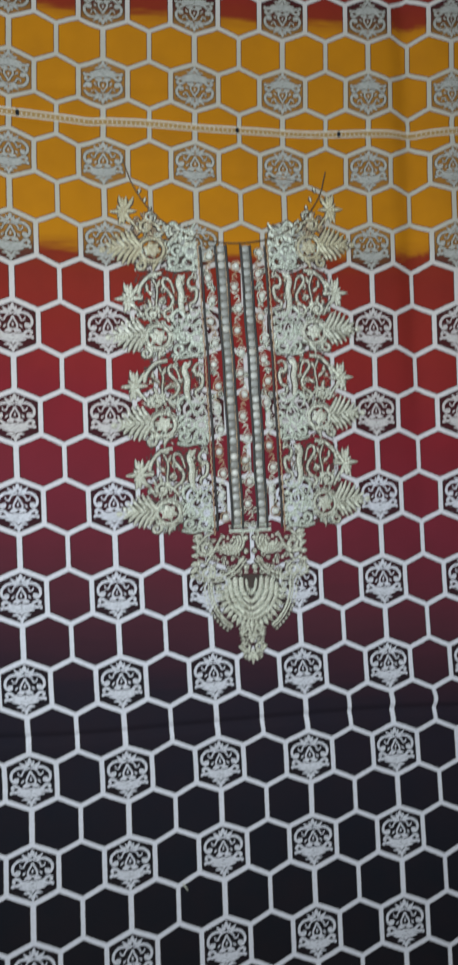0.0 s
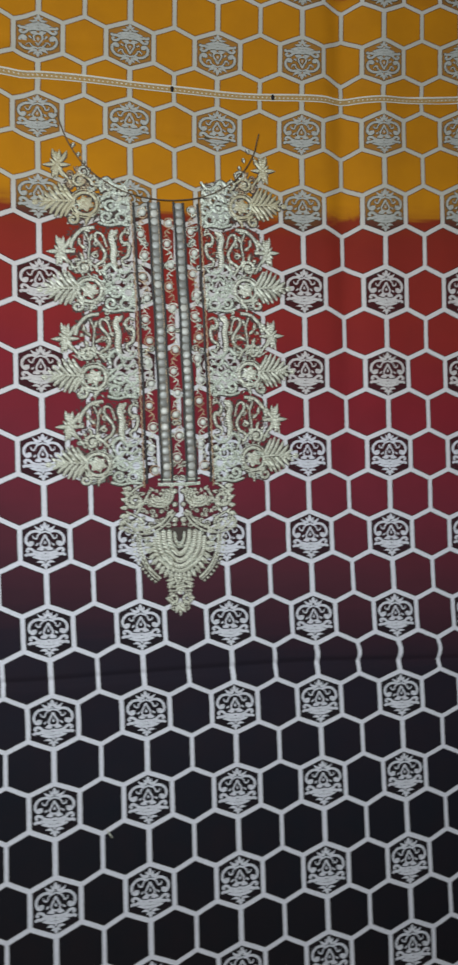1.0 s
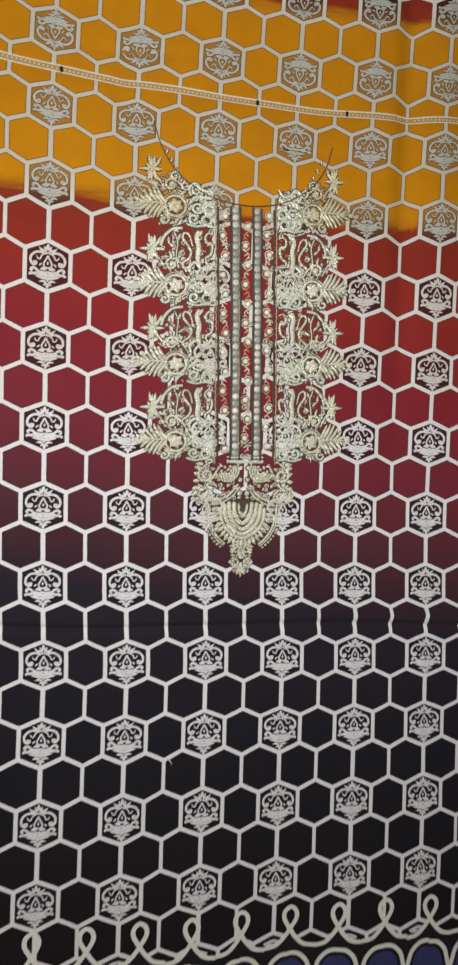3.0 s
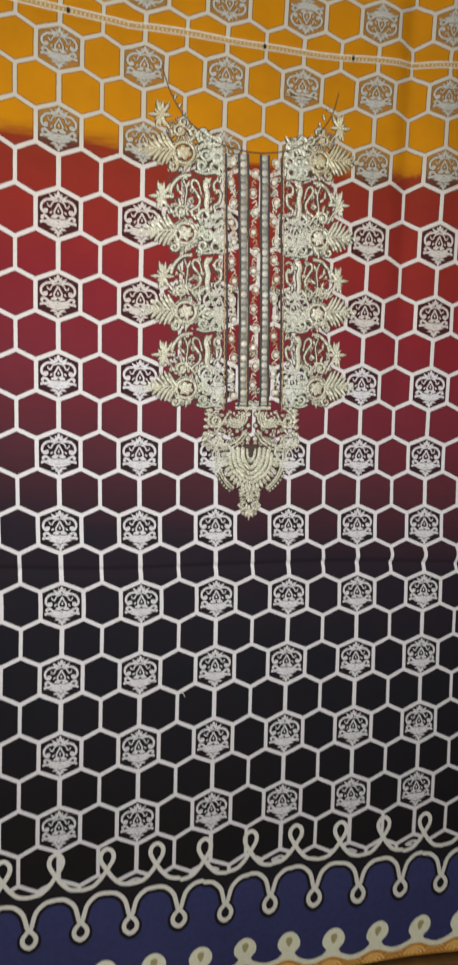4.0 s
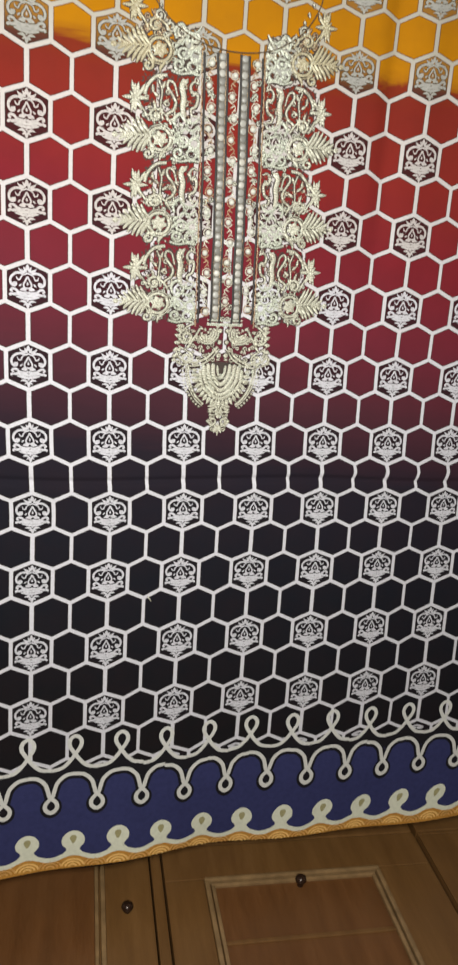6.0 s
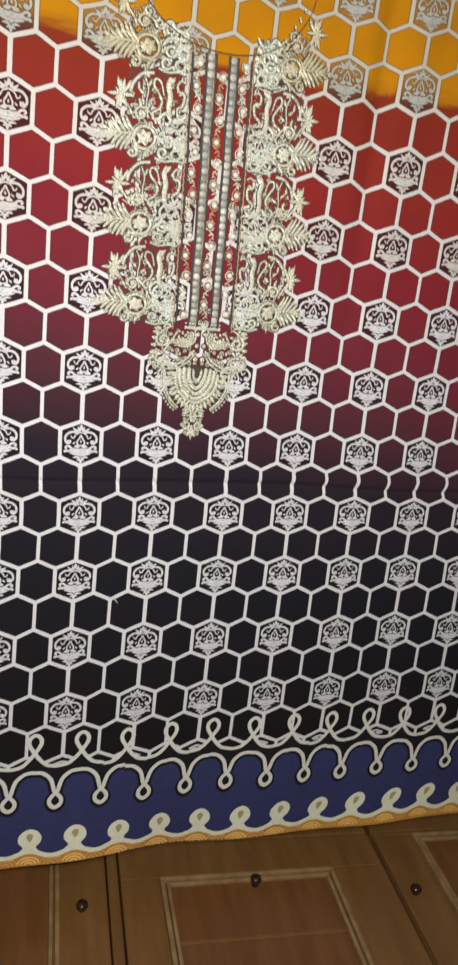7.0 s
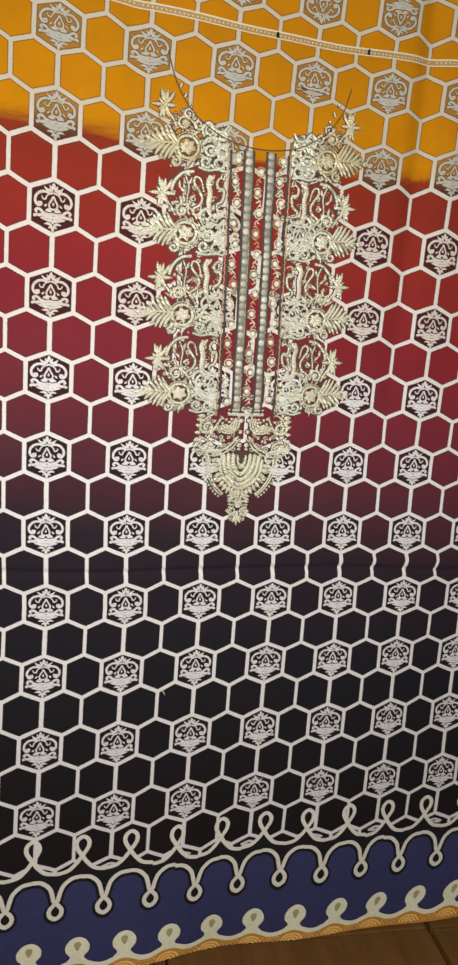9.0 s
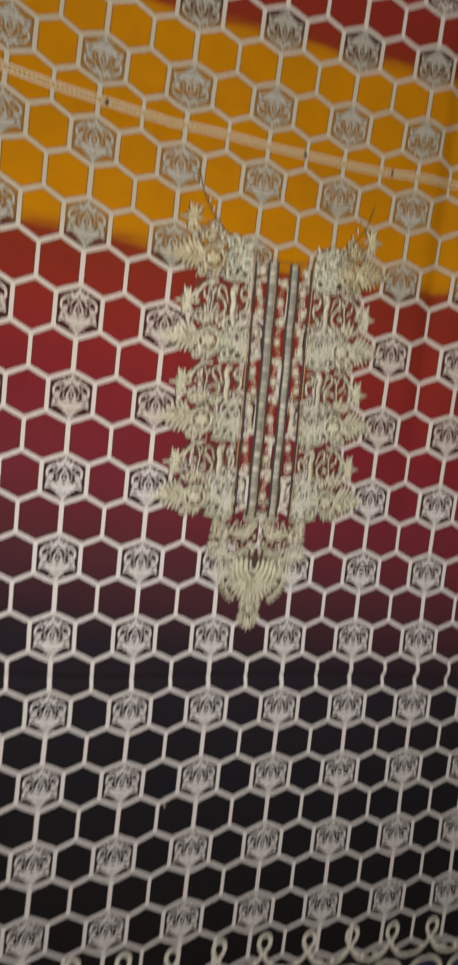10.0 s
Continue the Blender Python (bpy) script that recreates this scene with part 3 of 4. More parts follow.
def bead(name, r, h, material):
    me = bpy.data.meshes.new(name)
    v, f = dome(r, h)
    me.from_pydata(v, [], f)
    me.polygons.foreach_set("use_smooth", [True] * len(me.polygons))
    me.materials.append(material)
    return me


pearl_mesh, sequin_mesh = bead("pearl", 0.0031, 0.0026, M_PEARL), bead("sequin", 0.0033, 0.0007, M_SEQUIN)


def set_bead(name, mesh, a, z, lift=0.0):
    ob = new(name, mesh)
    ob.parent = yoke
    ob.location = Vector(on_yoke(a, z, lift))
    ob.rotation_euler = (rng.uniform(-0.15, 0.15), rng.uniform(0, 6.0), rng.uniform(-0.15, 0.15))
    return ob


gap = PERIOD / 4
for a, shift in ((-0.0238, 0.003), (0.0006, 0.012), (0.0238, 0.0)):
    k = 0
    while TOP - 0.008 - shift - gap * k > FOOT + 0.004:
        z = TOP - 0.008 - shift - gap * k
        side = 0.0014 * (-1) ** k
        set_bead("pearl", pearl_mesh, a + side, z, 0.0008)
        s = Strokes()
        c = np.linspace(0.4, 2 * np.pi - 0.3, 11)
        s.line(np.stack([a + side + 0.0046 * np.cos(c), z + 0.0046 * np.sin(c)], 1), 0.0011, 0.0010, 2)
        if z - gap > FOOT:
            s.line([(a + side * 2.6, z - 0.0042), (a - side * 1.6, z - 0.0085), (a - side * 1.2, z - 0.0115), (a + side * 1.2, z - gap + 0.0050)], 0.0010, 0.0009, 3, taper=(0.8, 0.5))
            s.leaf((a - side * 1.2, z - 0.0075), (a + side * 2.2, z - 0.0105), 0.0016, 0.0009)
            s.leaf((a - side * 1.0, z - 0.0115), (a - side * 3.0, z - 0.0140), 0.0014, 0.0009)
        lay(s, "pearl_vine", M_THREAD if k % 3 else M_GOLD)
        k += 1
for a in (-0.0116, 0.0120):
    s = Strokes()
    s.line([(a, z) for z in np.linspace(FOOT + 0.001, TOP - 0.001, 60)], 0.0064, 0.0, smooth=False)
    lay(s, "sequin_tape", M_TAPE, 0.0001)
for a in (-0.0116, 0.0120):
    z = TOP - 0.004
    while z > FOOT + 0.004:
        set_bead("sequin", sequin_mesh, a + rng.uniform(-0.0003, 0.0003), z, 0.0006)
        z -= 0.0075
    for q in (-0.0041, 0.0041):
        s = Strokes()
        zs = np.linspace(FOOT + 0.002, TOP - 0.003, 170)
        s.line(np.stack([a + q + 0.0004 * np.sin(zs * 700), zs], 1), 0.0010, 0.0007, smooth=False)
        lay(s, "sequin_edging", M_GOLD, 0.0003)


underlay, fill_threads = Strokes(), {}


def both_sides(build, grow=0.0):
    """The strokes of an element, one set for each side of the placket."""
    for hand in (-1, 1):
        s = Strokes()
        s.grow = grow
        build(s)
        s.v = [v * (hand, 1) for v in s.v]
        if hand < 0:
            s.f = [q[::-1] for q in s.f]
        yield s


def join(into, s, flat=1.0):
    into.add(np.vstack(s.v), np.concatenate(s.h) * flat, s.f)


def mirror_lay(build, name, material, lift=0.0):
    """Each element is stitched twice, on both sides of the placket, over a dark outline that also paints shade beside
    the threads.
    """
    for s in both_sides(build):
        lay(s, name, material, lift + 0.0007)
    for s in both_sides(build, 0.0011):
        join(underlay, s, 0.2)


H = 0.0015
for i, (zf, zs) in enumerate(zip(FANS, STARS)):
    # plume of curved leaves
    def fan(s, z=zf):
        for q in (-1, 1):
            for k in range(6):
                x = 0.0810 + 0.0042 * k
                tall = (0.0158, 0.0172, 0.0160, 0.0132, 0.0096, 0.0056)[k] * (1.0 if q > 0 else 0.92)
                s.line([(x, z + q * 0.0008), (x + 0.0030, z + q * tall * 0.26), (x + 0.0064, z + q * tall * 0.60), (x + 0.0092, z + q * tall)], 0.0027, H, 4, taper=(0.5, 0.45))
        s.line([(0.081, z), (0.098, z + 0.0006), (0.112, z - 0.0004)], 0.0018, H, 4, taper=(1, 0.5))
        s.disc(0.1145, z - 0.0006, 0.0027, H * 1.3)
    mirror_lay(fan, "leaf_plume", M_THREAD if i else M_SHEER)

    # ring with a small flower
    def ring(s, z=zf):
        c = np.linspace(0, 2 * np.pi, 15)
        s.line(np.stack([0.0725 + 0.0102 * np.cos(c), z - 0.002 + 0.0104 * np.sin(c)], 1), 0.0024, H, 2)
        s.line(np.stack([0.0725 + 0.0128 * np.cos(c), z - 0.002 + 0.0132 * np.sin(c)], 1), 0.0008, H * 0.7, 2)
        for k in range(6):
            a = k * math.pi / 3 + 0.3
            s.leaf((0.0725, z - 0.002), (0.0725 + 0.0080 * math.cos(a), z - 0.002 + 0.0080 * math.sin(a)), 0.0058, H)
        s.disc(0.0725, z - 0.003, 0.002, H * 1.6)
    mirror_lay(ring, "ringed_flower", M_THREAD if i else M_SHEER)

    # curls above and under the ring
    def curls(s, z=zf):
        s.spiral(0.0765, z + 0.0195, 0.0064, 1.3, 0.0022, H, 2.4, -1, [(0.062, z + 0.012), (0.066, z + 0.019)])
        s.disc(0.0765, z + 0.0195, 0.0022, H * 1.4)
        for k in range(9):
            a = k * 2 * math.pi / 9
            s.leaf((0.0765 + 0.006 * math.cos(a), z + 0.0195 + 0.006 * math.sin(a)), (0.0765 + 0.0088 * math.cos(a), z + 0.0195 + 0.0088 * math.sin(a)), 0.0016, H * 0.8)
    mirror_lay(curls, "leafy_curl", M_THREAD if i else M_SHEER)

    def tendril(s, z=zf):
        s.spiral(0.0835, z - 0.0165, 0.0052, 1.2, 0.0022, H, 1.5, 1, [(0.066, z - 0.014), (0.074, z - 0.0125)])
        s.leaf((0.068, z - 0.014), (0.0725, z - 0.0235), 0.0030, H, 0.002)
    mirror_lay(tendril, "tendril", M_THREAD if i else M_SHEER)

    # dense scrolls next to the placket, level with the plume
    def scrolls(s, z=zf):
        c = np.linspace(0, 2 * np.pi, 13)
        s.line([(0.0345, z + 0.0215), (0.0400, z + 0.0150), (0.0480, z + 0.0165), (0.0530, z + 0.0225), (0.0590, z + 0.0170), (0.0575, z + 0.0090)], 0.0027, H, 4, taper=(0.5, 0.7))
        s.line([(0.0360, z + 0.0125), (0.0415, z + 0.0075), (0.0490, z + 0.0090), (0.0525, z + 0.0035)], 0.0024, H, 4, taper=(0.5, 0.6))
        s.line(np.stack([0.0395 + 0.0046 * np.cos(c), z - 0.0045 + 0.0050 * np.sin(c)], 1), 0.0024, H, 2)
        s.line(np.stack([0.0505 + 0.0050 * np.cos(c), z - 0.0035 + 0.0046 * np.sin(c)], 1), 0.0022, H, 2)
        s.line(np.stack([0.0420 + 0.0046 * np.cos(c), z - 0.0150 + 0.0044 * np.sin(c)], 1), 0.0022, H, 2)
        s.spiral(0.0545, z - 0.0140, 0.0058, 1.25, 0.0024, H, 3.6, 1, [(0.047, z - 0.021)])
        s.leaf((0.0590, z + 0.0020), (0.0530, z + 0.0060), 0.0034, H)
        s.leaf((0.0345, z + 0.0050), (0.0390, z + 0.0005), 0.0030, H)
        s.leaf((0.0600, z - 0.0060), (0.0560, z - 0.0010), 0.0030, H)
        s.leaf((0.0350, z - 0.0110), (0.0345, z - 0.0200), 0.0030, H)
        s.line([(0.0350, z - 0.0215), (0.044, z - 0.0205), (0.053, z - 0.0220), (0.0620, z - 0.0195)], 0.0020, H, 4)
        s.disc(0.0505, z - 0.0035, 0.0020, H * 1.5)
        s.disc(0.0470, z + 0.0120, 0.0018, H * 1.5)
    mirror_lay(scrolls, "scroll_medallion", M_THREAD2)

    # open heart loops between the plumes
    if i:
        def hearts(s, z=zs):
            # two opposed curls beside the placket
            s.line([(0.0350, z + 0.0165), (0.0400, z + 0.0185), (0.0435, z + 0.0140), (0.0420, z + 0.0085), (0.0375, z + 0.0080), (0.0365, z + 0.0030),
                    (0.0385, z - 0.0040), (0.0430, z - 0.0070), (0.0420, z - 0.0125), (0.0365, z - 0.0130)], 0.0021, H, 4, taper=(0.6, 0.6))
            # thick upright cord with a leaf at each end
            s.line([(0.0500, z + 0.0200), (0.0520, z + 0.0130), (0.0500, z + 0.0040), (0.0510, z - 0.0060), (0.0495, z - 0.0150)], 0.0042, H, 4, taper=(0.7, 0.8))
            s.leaf((0.0460, z + 0.0210), (0.0510, z + 0.0130), 0.0030, H)
            # crossing loops
            s.line([(0.0560, z + 0.0040), (0.0590, z + 0.0150), (0.0640, z + 0.0175), (0.0655, z + 0.0120), (0.0610, z + 0.0050), (0.0575, z - 0.0020),
                    (0.0600, z - 0.0090), (0.0655, z - 0.0130), (0.0650, z - 0.0185), (0.0595, z - 0.0165), (0.0585, z - 0.0100)], 0.0019, H, 4, taper=(0.6, 0.6))
            for x, y, a in ((0.0700, 0.010, 1.9), (0.0735, 0.002, 0.7), (0.0700, -0.004, 2.5), (0.0765, -0.008, 1.2), (0.0730, -0.013, 2.2), (0.0790, 0.006, 1.5)):
                s.leaf((x, z + y), (x + 0.0072 * math.cos(a), z + y + 0.0072 * math.sin(a)), 0.0024, H)
            s.line([(0.0700, z - 0.0190), (0.0720, z - 0.0050), (0.0705, z + 0.0080), (0.0740, z + 0.0180)], 0.0012, H, 3)
            s.line([(0.0660, z + 0.0225), (0.0760, z + 0.0205), (0.0840, z + 0.0120), (0.0870, z + 0.0030)], 0.0024, H, 4)
        mirror_lay(hearts, "heart_loop", M_THREAD)

        def dust(s, z=zs):
            r = random.Random(int(z * 10000))
            for _ in range(60):
                x, y, a = r.uniform(0.036, 0.082), z + r.uniform(-0.016, 0.016), r.uniform(0, 6.28)
                s.leaf((x, y), (x + 0.0024 * math.cos(a), y + 0.0024 * math.sin(a)), 0.0008, 0.0005)
        for s in both_sides(dust):
            join(fill_threads.setdefault(("seed_stitch", M_GOLD.name), Strokes()), s)

    # flat dark flecks, shade in the embroidery's gaps put into colour
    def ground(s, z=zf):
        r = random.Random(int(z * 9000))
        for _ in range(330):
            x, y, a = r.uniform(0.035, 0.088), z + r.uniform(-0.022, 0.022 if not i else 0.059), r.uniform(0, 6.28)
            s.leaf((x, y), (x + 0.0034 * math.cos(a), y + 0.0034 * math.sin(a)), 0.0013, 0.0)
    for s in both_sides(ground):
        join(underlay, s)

    def knots(s, z=zf):
        r = random.Random(int(z * 7000))
        for _ in range(24):
            x, y, a = r.uniform(0.035, 0.092), z + r.uniform(-0.021, 0.021), r.uniform(0, 6.28)
            s.leaf((x, y), (x + 0.0030 * math.cos(a), y + 0.0030 * math.sin(a)), 0.0012, 0.0006)
    for s in both_sides(knots):
        join(fill_threads.setdefault(("seed_stitch", M_THREAD2.name), Strokes()), s)

    # pointed star flower at the outer edge
    def star(s, z=zs):
        for k in range(8):
            a = k * math.pi / 4
            ln = 0.0122 if k % 2 == 0 else 0.0075
            s.leaf((0.0955 + 0.0012 * math.cos(a), z + 0.0012 * math.sin(a)), (0.0955 + ln * math.cos(a), z + ln * 1.08 * math.sin(a)), 0.0034 if k % 2 == 0 else 0.0024, H)
        for dx, dz in ((-0.006, -0.012), (0.004, -0.014), (-0.009, 0.010)):
            s.leaf((0.0955, z), (0.0955 + dx, z + dz), 0.0036, H)
        s.disc(0.0955, z, 0.0022, H * 1.6)
        s.line([(0.083, z - 0.020), (0.087, z - 0.012), (0.094, z - 0.003)], 0.0015, H, 3)
        for k in range(3):
            s.leaf((0.0965 - 0.003 * k, z + 0.004), (0.0985 - 0.0062 * k, z + 0.0155 - 0.001 * k), 0.0030, H)
    mirror_lay(star, "star_flower", M_THREAD if i else M_SHEER)

# curls that follow the neckline up to the first stars
def neck_curls(s):
    for k, (x, z) in enumerate(((0.040, 1.046), (0.052, 1.0505), (0.063, 1.055), (0.073, 1.064))):
        s.spiral(x, z - 0.006, 0.0052, 1.3, 0.0018, H, 1.0 + k, -1 if k % 2 else 1)
        s.leaf((x, z - 0.012), (x + 0.006, z - 0.017), 0.0030, H)
    for k in range(12):
        x = 0.034 + 0.0042 * k
        z = 1.0355 + 0.00042 * k * k
        s.leaf((x, z - 0.001), (x + 0.0015, z - 0.0065), 0.0020, H)
for s in both_sides(neck_curls):
    join(fill_threads.setdefault(("neck_scroll", M_THREAD.name), Strokes()), s)
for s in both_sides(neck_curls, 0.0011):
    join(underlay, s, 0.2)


# filigree of small curls that fills the ground between the large figures
def filigree(name, inside, x0, x1, z0, z1, count, seed, material):
    g = random.Random(seed)
    placed = []
    while len(placed) < count:
        x, z, rad = g.uniform(x0, x1), g.uniform(z0, z1), g.uniform(0.0018, 0.0034)
        if not inside(x, z) or any((x - a) ** 2 + (z - b) ** 2 < (0.72 * (rad + c)) ** 2 for a, b, c, *_ in placed):
            count -= 0.02
            continue
        placed.append((x, z, rad, g.uniform(0, 6.28), g.choice((-1, 1)), g.random()))

    def build(s):
        for x, z, rad, start, hand, kind in placed:
            if kind < 0.62:
                s.spiral(x, z, rad, 1.15, 0.0010, 0.0012, start, hand)
            else:
                for q in (-0.5, 0.5):
                    s.leaf((x - rad * math.cos(start), z - rad * math.sin(start)), (x + rad * math.cos(start + q), z + rad * math.sin(start + q)), 0.0015, 0.0011)
    for s in both_sides(build):
        join(fill_threads.setdefault((name, material.name), Strokes()), s)
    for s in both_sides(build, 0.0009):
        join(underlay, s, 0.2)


for i, zf in enumerate(FANS):
    filigree("filigree_stitch", lambda x, z: True, 0.0350, 0.0880, zf - 0.0210, zf + 0.0210, 24 if i else 10, 11 + i % 2, M_THREAD2)
    if i:
        filigree("filigree_stitch", lambda x, z: True, 0.0350, 0.0850, zf + 0.0215, zf + 0.0590, 10, 21 + i % 2, M_THREAD)
filigree("filigree_stitch", lambda x, z: z < 1.031 + 5.2 * x * x + 0.12 * max(x - 0.06, 0), 0.0350, 0.0850, 1.0400, 1.0720, 9, 31, M_GOLD)
filigree("placket_stitch", lambda x, z: True, 0.0185, 0.0290, FOOT + 0.004, TOP - 0.006, 16, 51, M_THREAD2)
filigree("placket_stitch", lambda x, z: True, 0.0008, 0.0055, FOOT + 0.004, TOP - 0.006, 8, 52, M_THREAD)
filigree("filigree_stitch", lambda x, z: True, 0.0030, 0.0500, 0.7180, 0.7610, 44, 41, M_THREAD)
filigree("filigree_stitch", lambda x, z: (x / 0.037) ** 2 + ((z - 0.7150) / 0.044) ** 2 < 1, 0.0020, 0.0370, 0.6760, 0.7180, 16, 42, M_THREAD2)
filigree("filigree_stitch", lambda x, z: True, 0.0010, 0.0125, 0.6440, 0.6770, 8, 43, M_THREAD)


# medallion under the placket
def paisley(s):
    for k in range(4):
        r = 0.0125 - 0.0028 * k
        c = np.linspace(2.6, 6.0, 9)
        s.line(np.stack([0.0185 + r * np.cos(c), 0.7510 + r * 0.9 * np.sin(c) + 0.002], 1), 0.0019, H, 2)
    s.spiral(0.0415, 0.7480, 0.0080, 1.4, 0.0024, H, 1.0, -1, [(0.034, 0.763), (0.040, 0.7600)])
    s.spiral(0.0400, 0.7250, 0.0068, 1.4, 0.0022, H, 2.0, 1, [(0.049, 0.738)])
    s.line([(0.006, 0.7385), (0.016, 0.7270), (0.030, 0.7205), (0.045, 0.7225), (0.0515, 0.7300)], 0.0020, H, 4)
    s.line([(0.004, 0.7360), (0.0145, 0.7235), (0.030, 0.7165), (0.047, 0.7185), (0.0545, 0.7260)], 0.0014, H, 4)
    for k in range(7):
        z = 0.760 - 0.0062 * k
        s.leaf((0.044 + 0.0012 * k, z), (0.0525 + 0.0006 * k, z + 0.0035 * math.sin(k)), 0.0040, H)
    for k in range(6):
        s.leaf((0.027 + 0.002 * k, 0.7575 - 0.0035 * k), (0.0305 + 0.0022 * k, 0.7520 - 0.0035 * k), 0.0024, H)
    s.disc(0.0040, 0.7290, 0.0026, H * 1.6)
    s.disc(0.0040, 0.7435, 0.0022, H * 1.6)
    s.disc(0.0040, 0.7560, 0.0022, H * 1.6)
mirror_lay(paisley, "paisley_scroll", M_THREAD)

for k, (half, top, foot, wd) in enumerate(((0.0048, 0.7170, 0.7040, 0.0014), (0.0098, 0.7190, 0.6965, 0.0030), (0.0152, 0.7190, 0.6900, 0.0030), (0.0200, 0.7170, 0.6845, 0.0030), (0.0242, 0.7130, 0.6800, 0.0026))):
    s = Strokes()
    s.line([(-half, top), (-half * 0.92, foot + 0.55 * (top - foot)), (-half * 0.55, foot + 0.18 * (top - foot)), (0, foot), (half * 0.55, foot + 0.18 * (top - foot)),
            (half * 0.92, foot + 0.55 * (top - foot)), (half, top)], wd * 1.3, 0.0020, 6)
    lay(s, "nested_arc", M_THREAD, 0.0010)
    s = Strokes()
    for q in np.linspace(-1, 1, 15 + 4 * k):
        x = half * q * 0.98
        z = foot + (top - foot) * abs(q) ** 1.9
        s.leaf((x, z + 0.0012), (x * 1.05, z - 0.0022), 0.0016, 0.0017)
    lay(s, "arc_couching", M_THREAD2)


def petals(s):
    c = np.linspace(-0.15, -1.42, 9)
    for k, a in enumerate(c):
        x, z = 0.0255 * math.cos(a), 0.7120 + 0.0335 * math.sin(a)
        s.leaf((x, z), (x + 0.0075 * math.cos(a), z + 0.0080 * math.sin(a)), 0.0036, H)
        s.line([(x, z), (x + 0.005 * math.cos(a - 0.5), z + 0.005 * math.sin(a - 0.5)), (x + 0.009 * math.cos(a), z + 0.009 * math.sin(a))], 0.0008, H * 0.8, 3)
    c = np.linspace(0.05, -1.05, 10)
    s.line(np.stack([0.0375 * np.cos(c), 0.7130 + 0.0455 * np.sin(c)], 1), 0.0020, H, 3)
    s.line(np.stack([0.0400 * np.cos(c), 0.7130 + 0.0480 * np.sin(c)], 1), 0.0012, H, 3)
    for k, a in enumerate(np.linspace(0.0, -1.0, 12)):
        s.disc(0.0435 * math.cos(a), 0.7130 + 0.0505 * math.sin(a), 0.0013, H, 6)
    for k in range(4):
        s.leaf((0.027, 0.7165 - 0.0052 * k), (0.0345, 0.7185 - 0.0058 * k), 0.0034, H)
mirror_lay(petals, "petal_fringe", M_THREAD)
# dark fill that paints the shade between the nested arcs
heart = Strokes()
heart.blob([(-0.027, 0.715), (-0.024, 0.695), (-0.012, 0.680), (0, 0.676), (0.012, 0.680), (0.024, 0.695), (0.027, 0.715), (0, 0.722)])
join(underlay, heart)


def tip_flower(s):
    for x, z, r, hand in ((0.0062, 0.6680, 0.0050, 1), (0.0066, 0.6540, 0.0052, -1)):
        s.spiral(x, z, r, 1.3, 0.0020, H, 0.5, hand)
    for k in range(9):
        z = 0.6720 - 0.0034 * k
        s.leaf((0.0080, z), (0.0135 - 0.0006 * k, z - 0.0012), 0.0026, H)
    s.leaf((0.0, 0.6650), (0.0045, 0.6610), 0.0040, H)
    s.leaf((0.001, 0.648), (0.0045, 0.6400), 0.0036, H)
mirror_lay(tip_flower, "tip_flower", M_THREAD)
s = Strokes()
s.leaf((0, 0.679), (0, 0.668), 0.0040, H)
s.disc(0, 0.6600, 0.0028, H * 1.5)
s.leaf((0, 0.652), (0, 0.6365), 0.0046, H)
lay(s, "tip_leaf", M_THREAD)


for (name, thread), s in fill_threads.items():
    tagged(lay(s, name, bpy.data.materials[thread], 0.0006), kind="stuff")
# outlines and painted gap shade, just above the cloth
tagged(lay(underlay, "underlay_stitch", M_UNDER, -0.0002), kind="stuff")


# ---------------------------------------------------------------- low wooden cabinet under the hem
TURN_W = radians(-5.0)
cabinet = tagged(new("low_wooden_cabinet"), "brown varnished low wooden cabinet with panelled lids and dark knobs", "cabinet")
cabinet.matrix_world = Matrix.Translation((0.172, -0.015, 0.0)) @ Matrix.Rotation(TURN_W, 4, "Z")
X0, X1, Y0, Y1 = -0.95, 0.95, -0.40, 0.155
part("carcass", block(X0, X1, Y0 + 0.02, Y1 - 0.005, -0.45, -0.024, 0.003), M_WOOD, cabinet)
lids = ((-0.62, -0.2020), (-0.1820, 0.2085), (0.2165, 0.62))
part("centre_stile", block(-0.1995, -0.1845, Y0, Y1, -0.0225, -0.0015, 0.003), M_WOOD, cabinet)


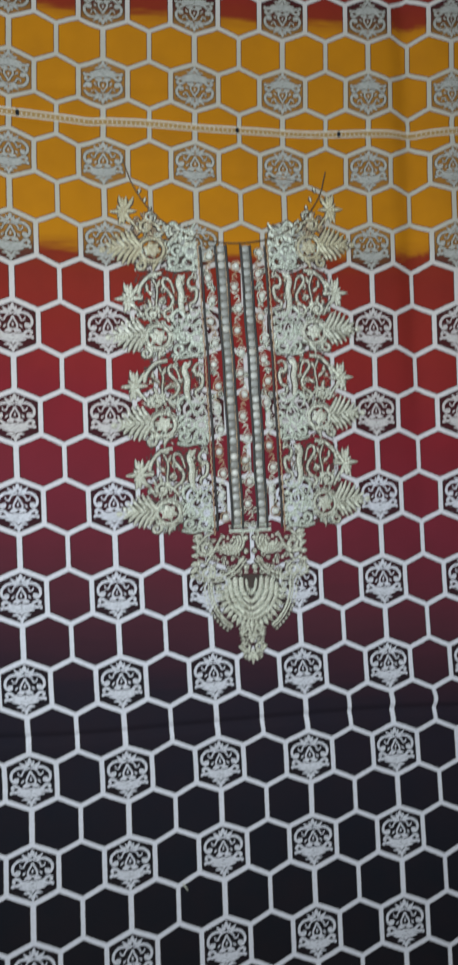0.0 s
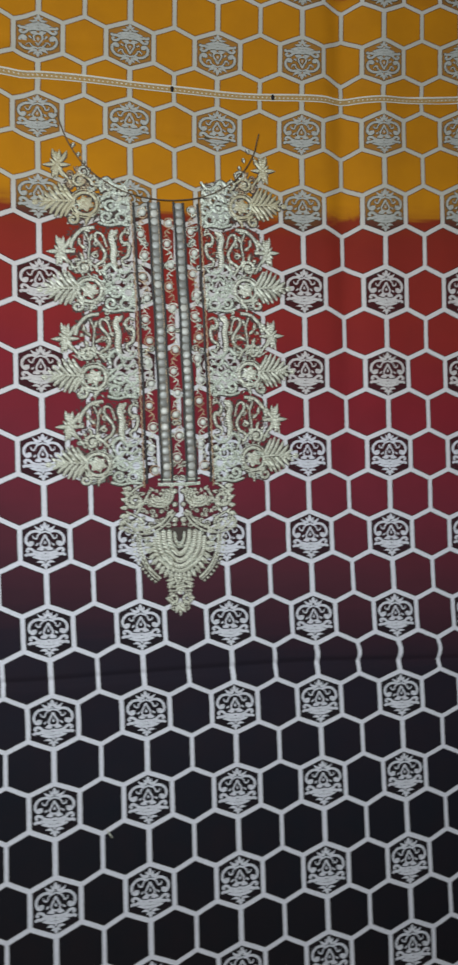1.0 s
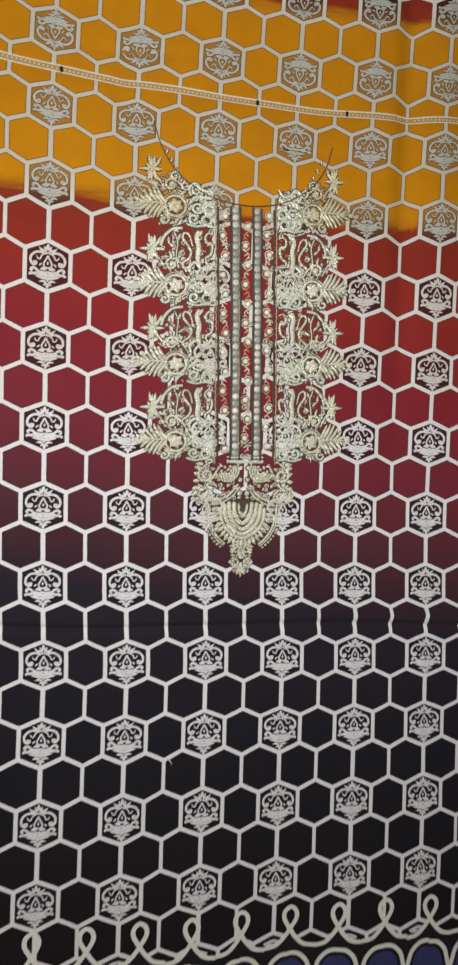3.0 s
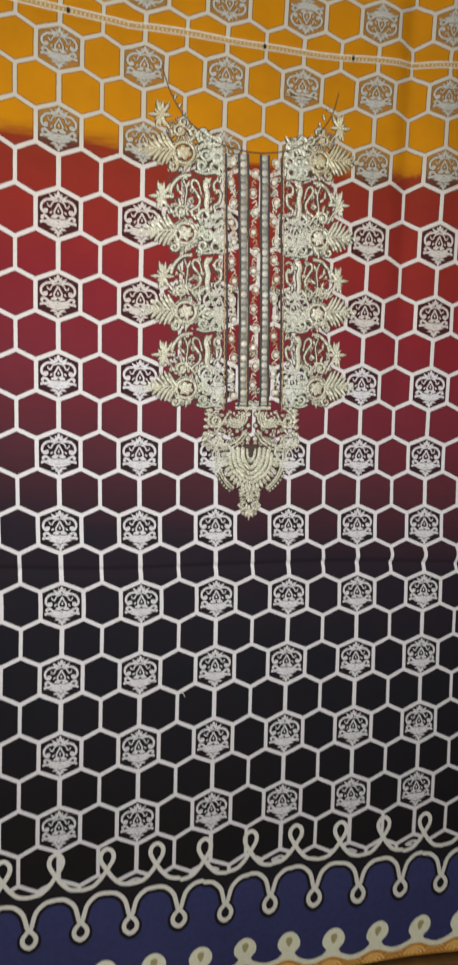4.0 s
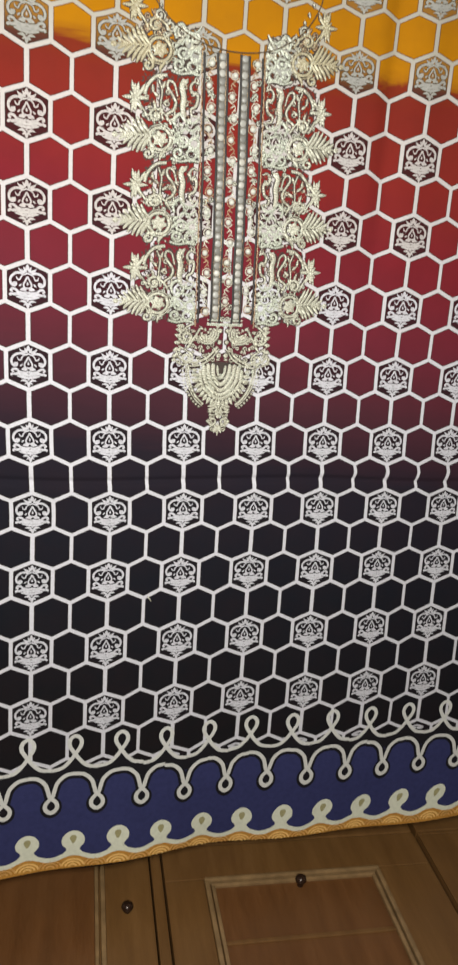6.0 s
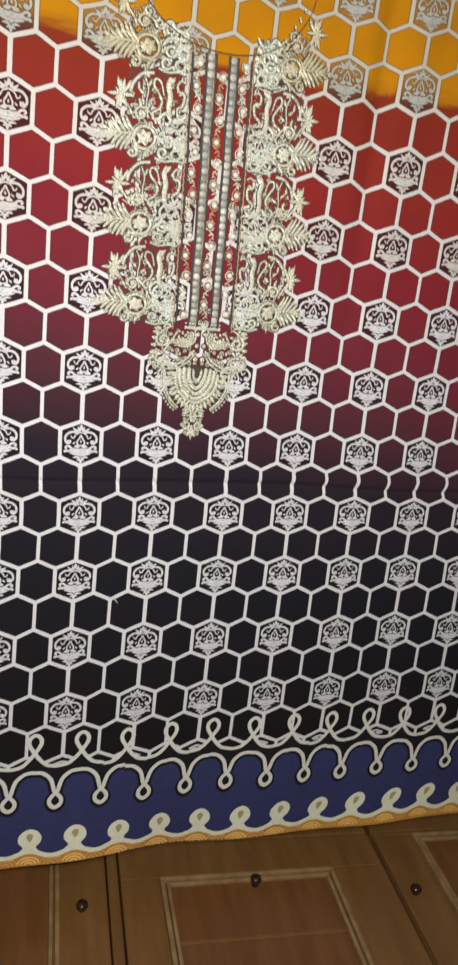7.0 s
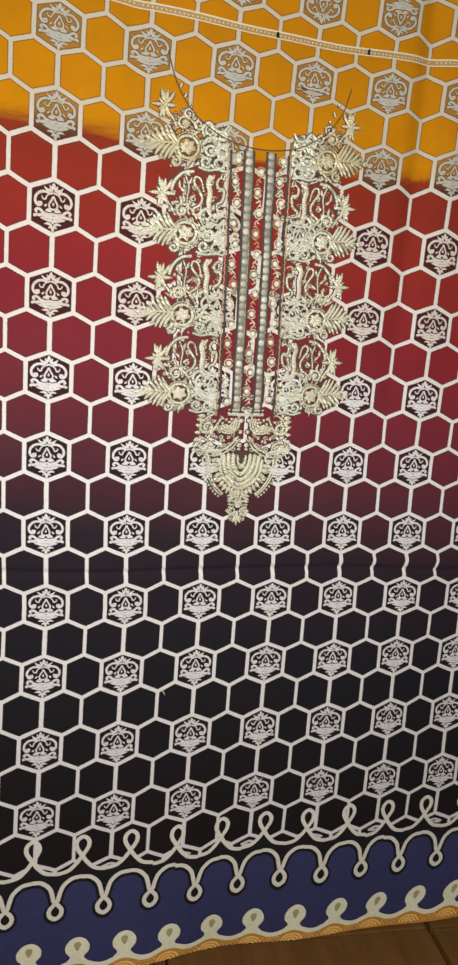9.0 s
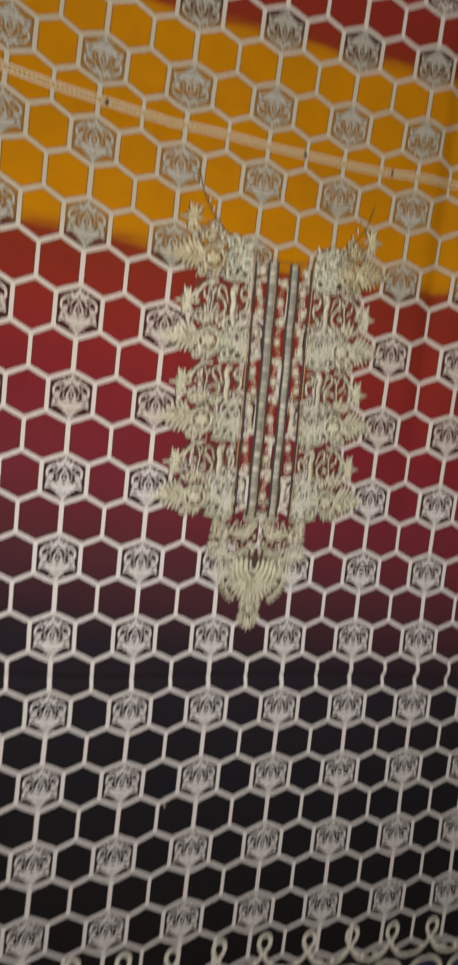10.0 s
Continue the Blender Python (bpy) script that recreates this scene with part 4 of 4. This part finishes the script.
def lid(x0, x1, knob_x, knob_y):
    back = 0.085
    part("back_rail", block(x0, x1, back + 0.002, Y1, -0.0225, 0.0, 0.002), M_WOOD, cabinet)
    ob = part("lid", block(x0, x1, Y0, back, -0.0225, -0.006, 0.002), M_WOOD, cabinet)
    # the side lids have panels that run back under the hem
    middle = -0.3 < x0 < 0
    wide, side, deep = (0.054, 0.080, 0.063) if middle else (0.066, 0.062, 0.006)
    for a, b, c, d in ((x0, x1, back - deep, back), (x0, x1, Y0, Y0 + deep), (x0, x0 + wide, Y0 + deep, back - deep), (x1 - side, x1, Y0 + deep, back - deep)):
        part("frame_rail", block(a, b, c, d, -0.0055, 0.0, 0.0016), M_WOOD, ob)
    ix0, ix1, iy0, iy1 = x0 + wide, x1 - side, Y0 + deep, back - deep
    for inset, e, high in ((0.0, 0.0065, 0.0042), (0.0085, 0.0055, 0.0018)):
        jx0, jx1, jy0, jy1 = ix0 + inset, ix1 - inset, iy0 + inset, iy1 - inset
        for a, b, c, d in ((jx0, jx1, jy1 - e, jy1), (jx0, jx1, jy0, jy0 + e), (jx0, jx0 + e, jy0 + e, jy1 - e), (jx1 - e, jx1, jy0 + e, jy1 - e)):
            part("moulding", block(a, b, c, d, -0.0056, high, 0.0022), M_MOULD, ob)
    e = 0.014
    part("centre_panel", block(ix0 + e, ix1 - e, iy0 + e, iy1 - e, -0.0056, -0.0030, 0.001), M_PANEL, ob)
    if middle:
        part("cross_bead", block(ix0 + e, ix1 - e, iy1 - 0.108, iy1 - 0.102, -0.0036, -0.0005, 0.0012), M_WOOD, ob)
    bm = bmesh.new()
    prof = ((0.0045, 0.0), (0.0045, 0.006), (0.0068, 0.008), (0.0080, 0.0115), (0.0068, 0.015), (0.003, 0.017))
    ring = [[bm.verts.new((knob_x + r * math.cos(i * math.pi / 8), knob_y + r * math.sin(i * math.pi / 8), -0.004 + h)) for i in range(16)] for r, h in prof]
    for p, q in zip(ring, ring[1:]):
        for i in range(16):
            bm.faces.new((p[i], p[(i + 1) % 16], q[(i + 1) % 16], q[i]))
    bm.faces.new(ring[-1])
    k = part("knob", bm, M_KNOB, ob, "dark round metal knob")
    k.data.polygons.foreach_set("use_smooth", [True] * len(k.data.polygons))


lid(*lids[0], -0.236, -0.022)
lid(*lids[1], 0.006, 0.002)
lid(*lids[2], 0.236, -0.034)

# ---------------------------------------------------------------- room shell
def shell(name, x0, x1, y0, y1, z0, z1, m, label):
    tagged(part(name, block(x0, x1, y0, y1, z0, z1), m), label, "wall", "", "structure")


shell("wall_north", -1.8, 1.8, WALL_Y, WALL_Y + 0.12, -0.45, ROOM_TOP, M_WALL, "plain cream painted wall behind the hanging fabric")
shell("wall_south", -1.8, 1.8, -2.52, -2.4, -0.45, ROOM_TOP, M_WALL, "plain cream painted wall")
shell("wall_west", -1.92, -1.8, -2.52, WALL_Y + 0.12, -0.45, ROOM_TOP, M_WALL, "plain cream painted wall")
shell("wall_east", 1.8, 1.92, -2.52, WALL_Y + 0.12, -0.45, ROOM_TOP, M_WALL, "plain cream painted wall")
shell("floor", -1.92, 1.92, -2.52, WALL_Y + 0.12, -0.55, -0.45, M_FLOOR, "plain grey tiled floor")
shell("ceiling", -1.92, 1.92, -2.52, WALL_Y + 0.12, ROOM_TOP, ROOM_TOP + 0.1, M_CEIL, "plain white painted ceiling")
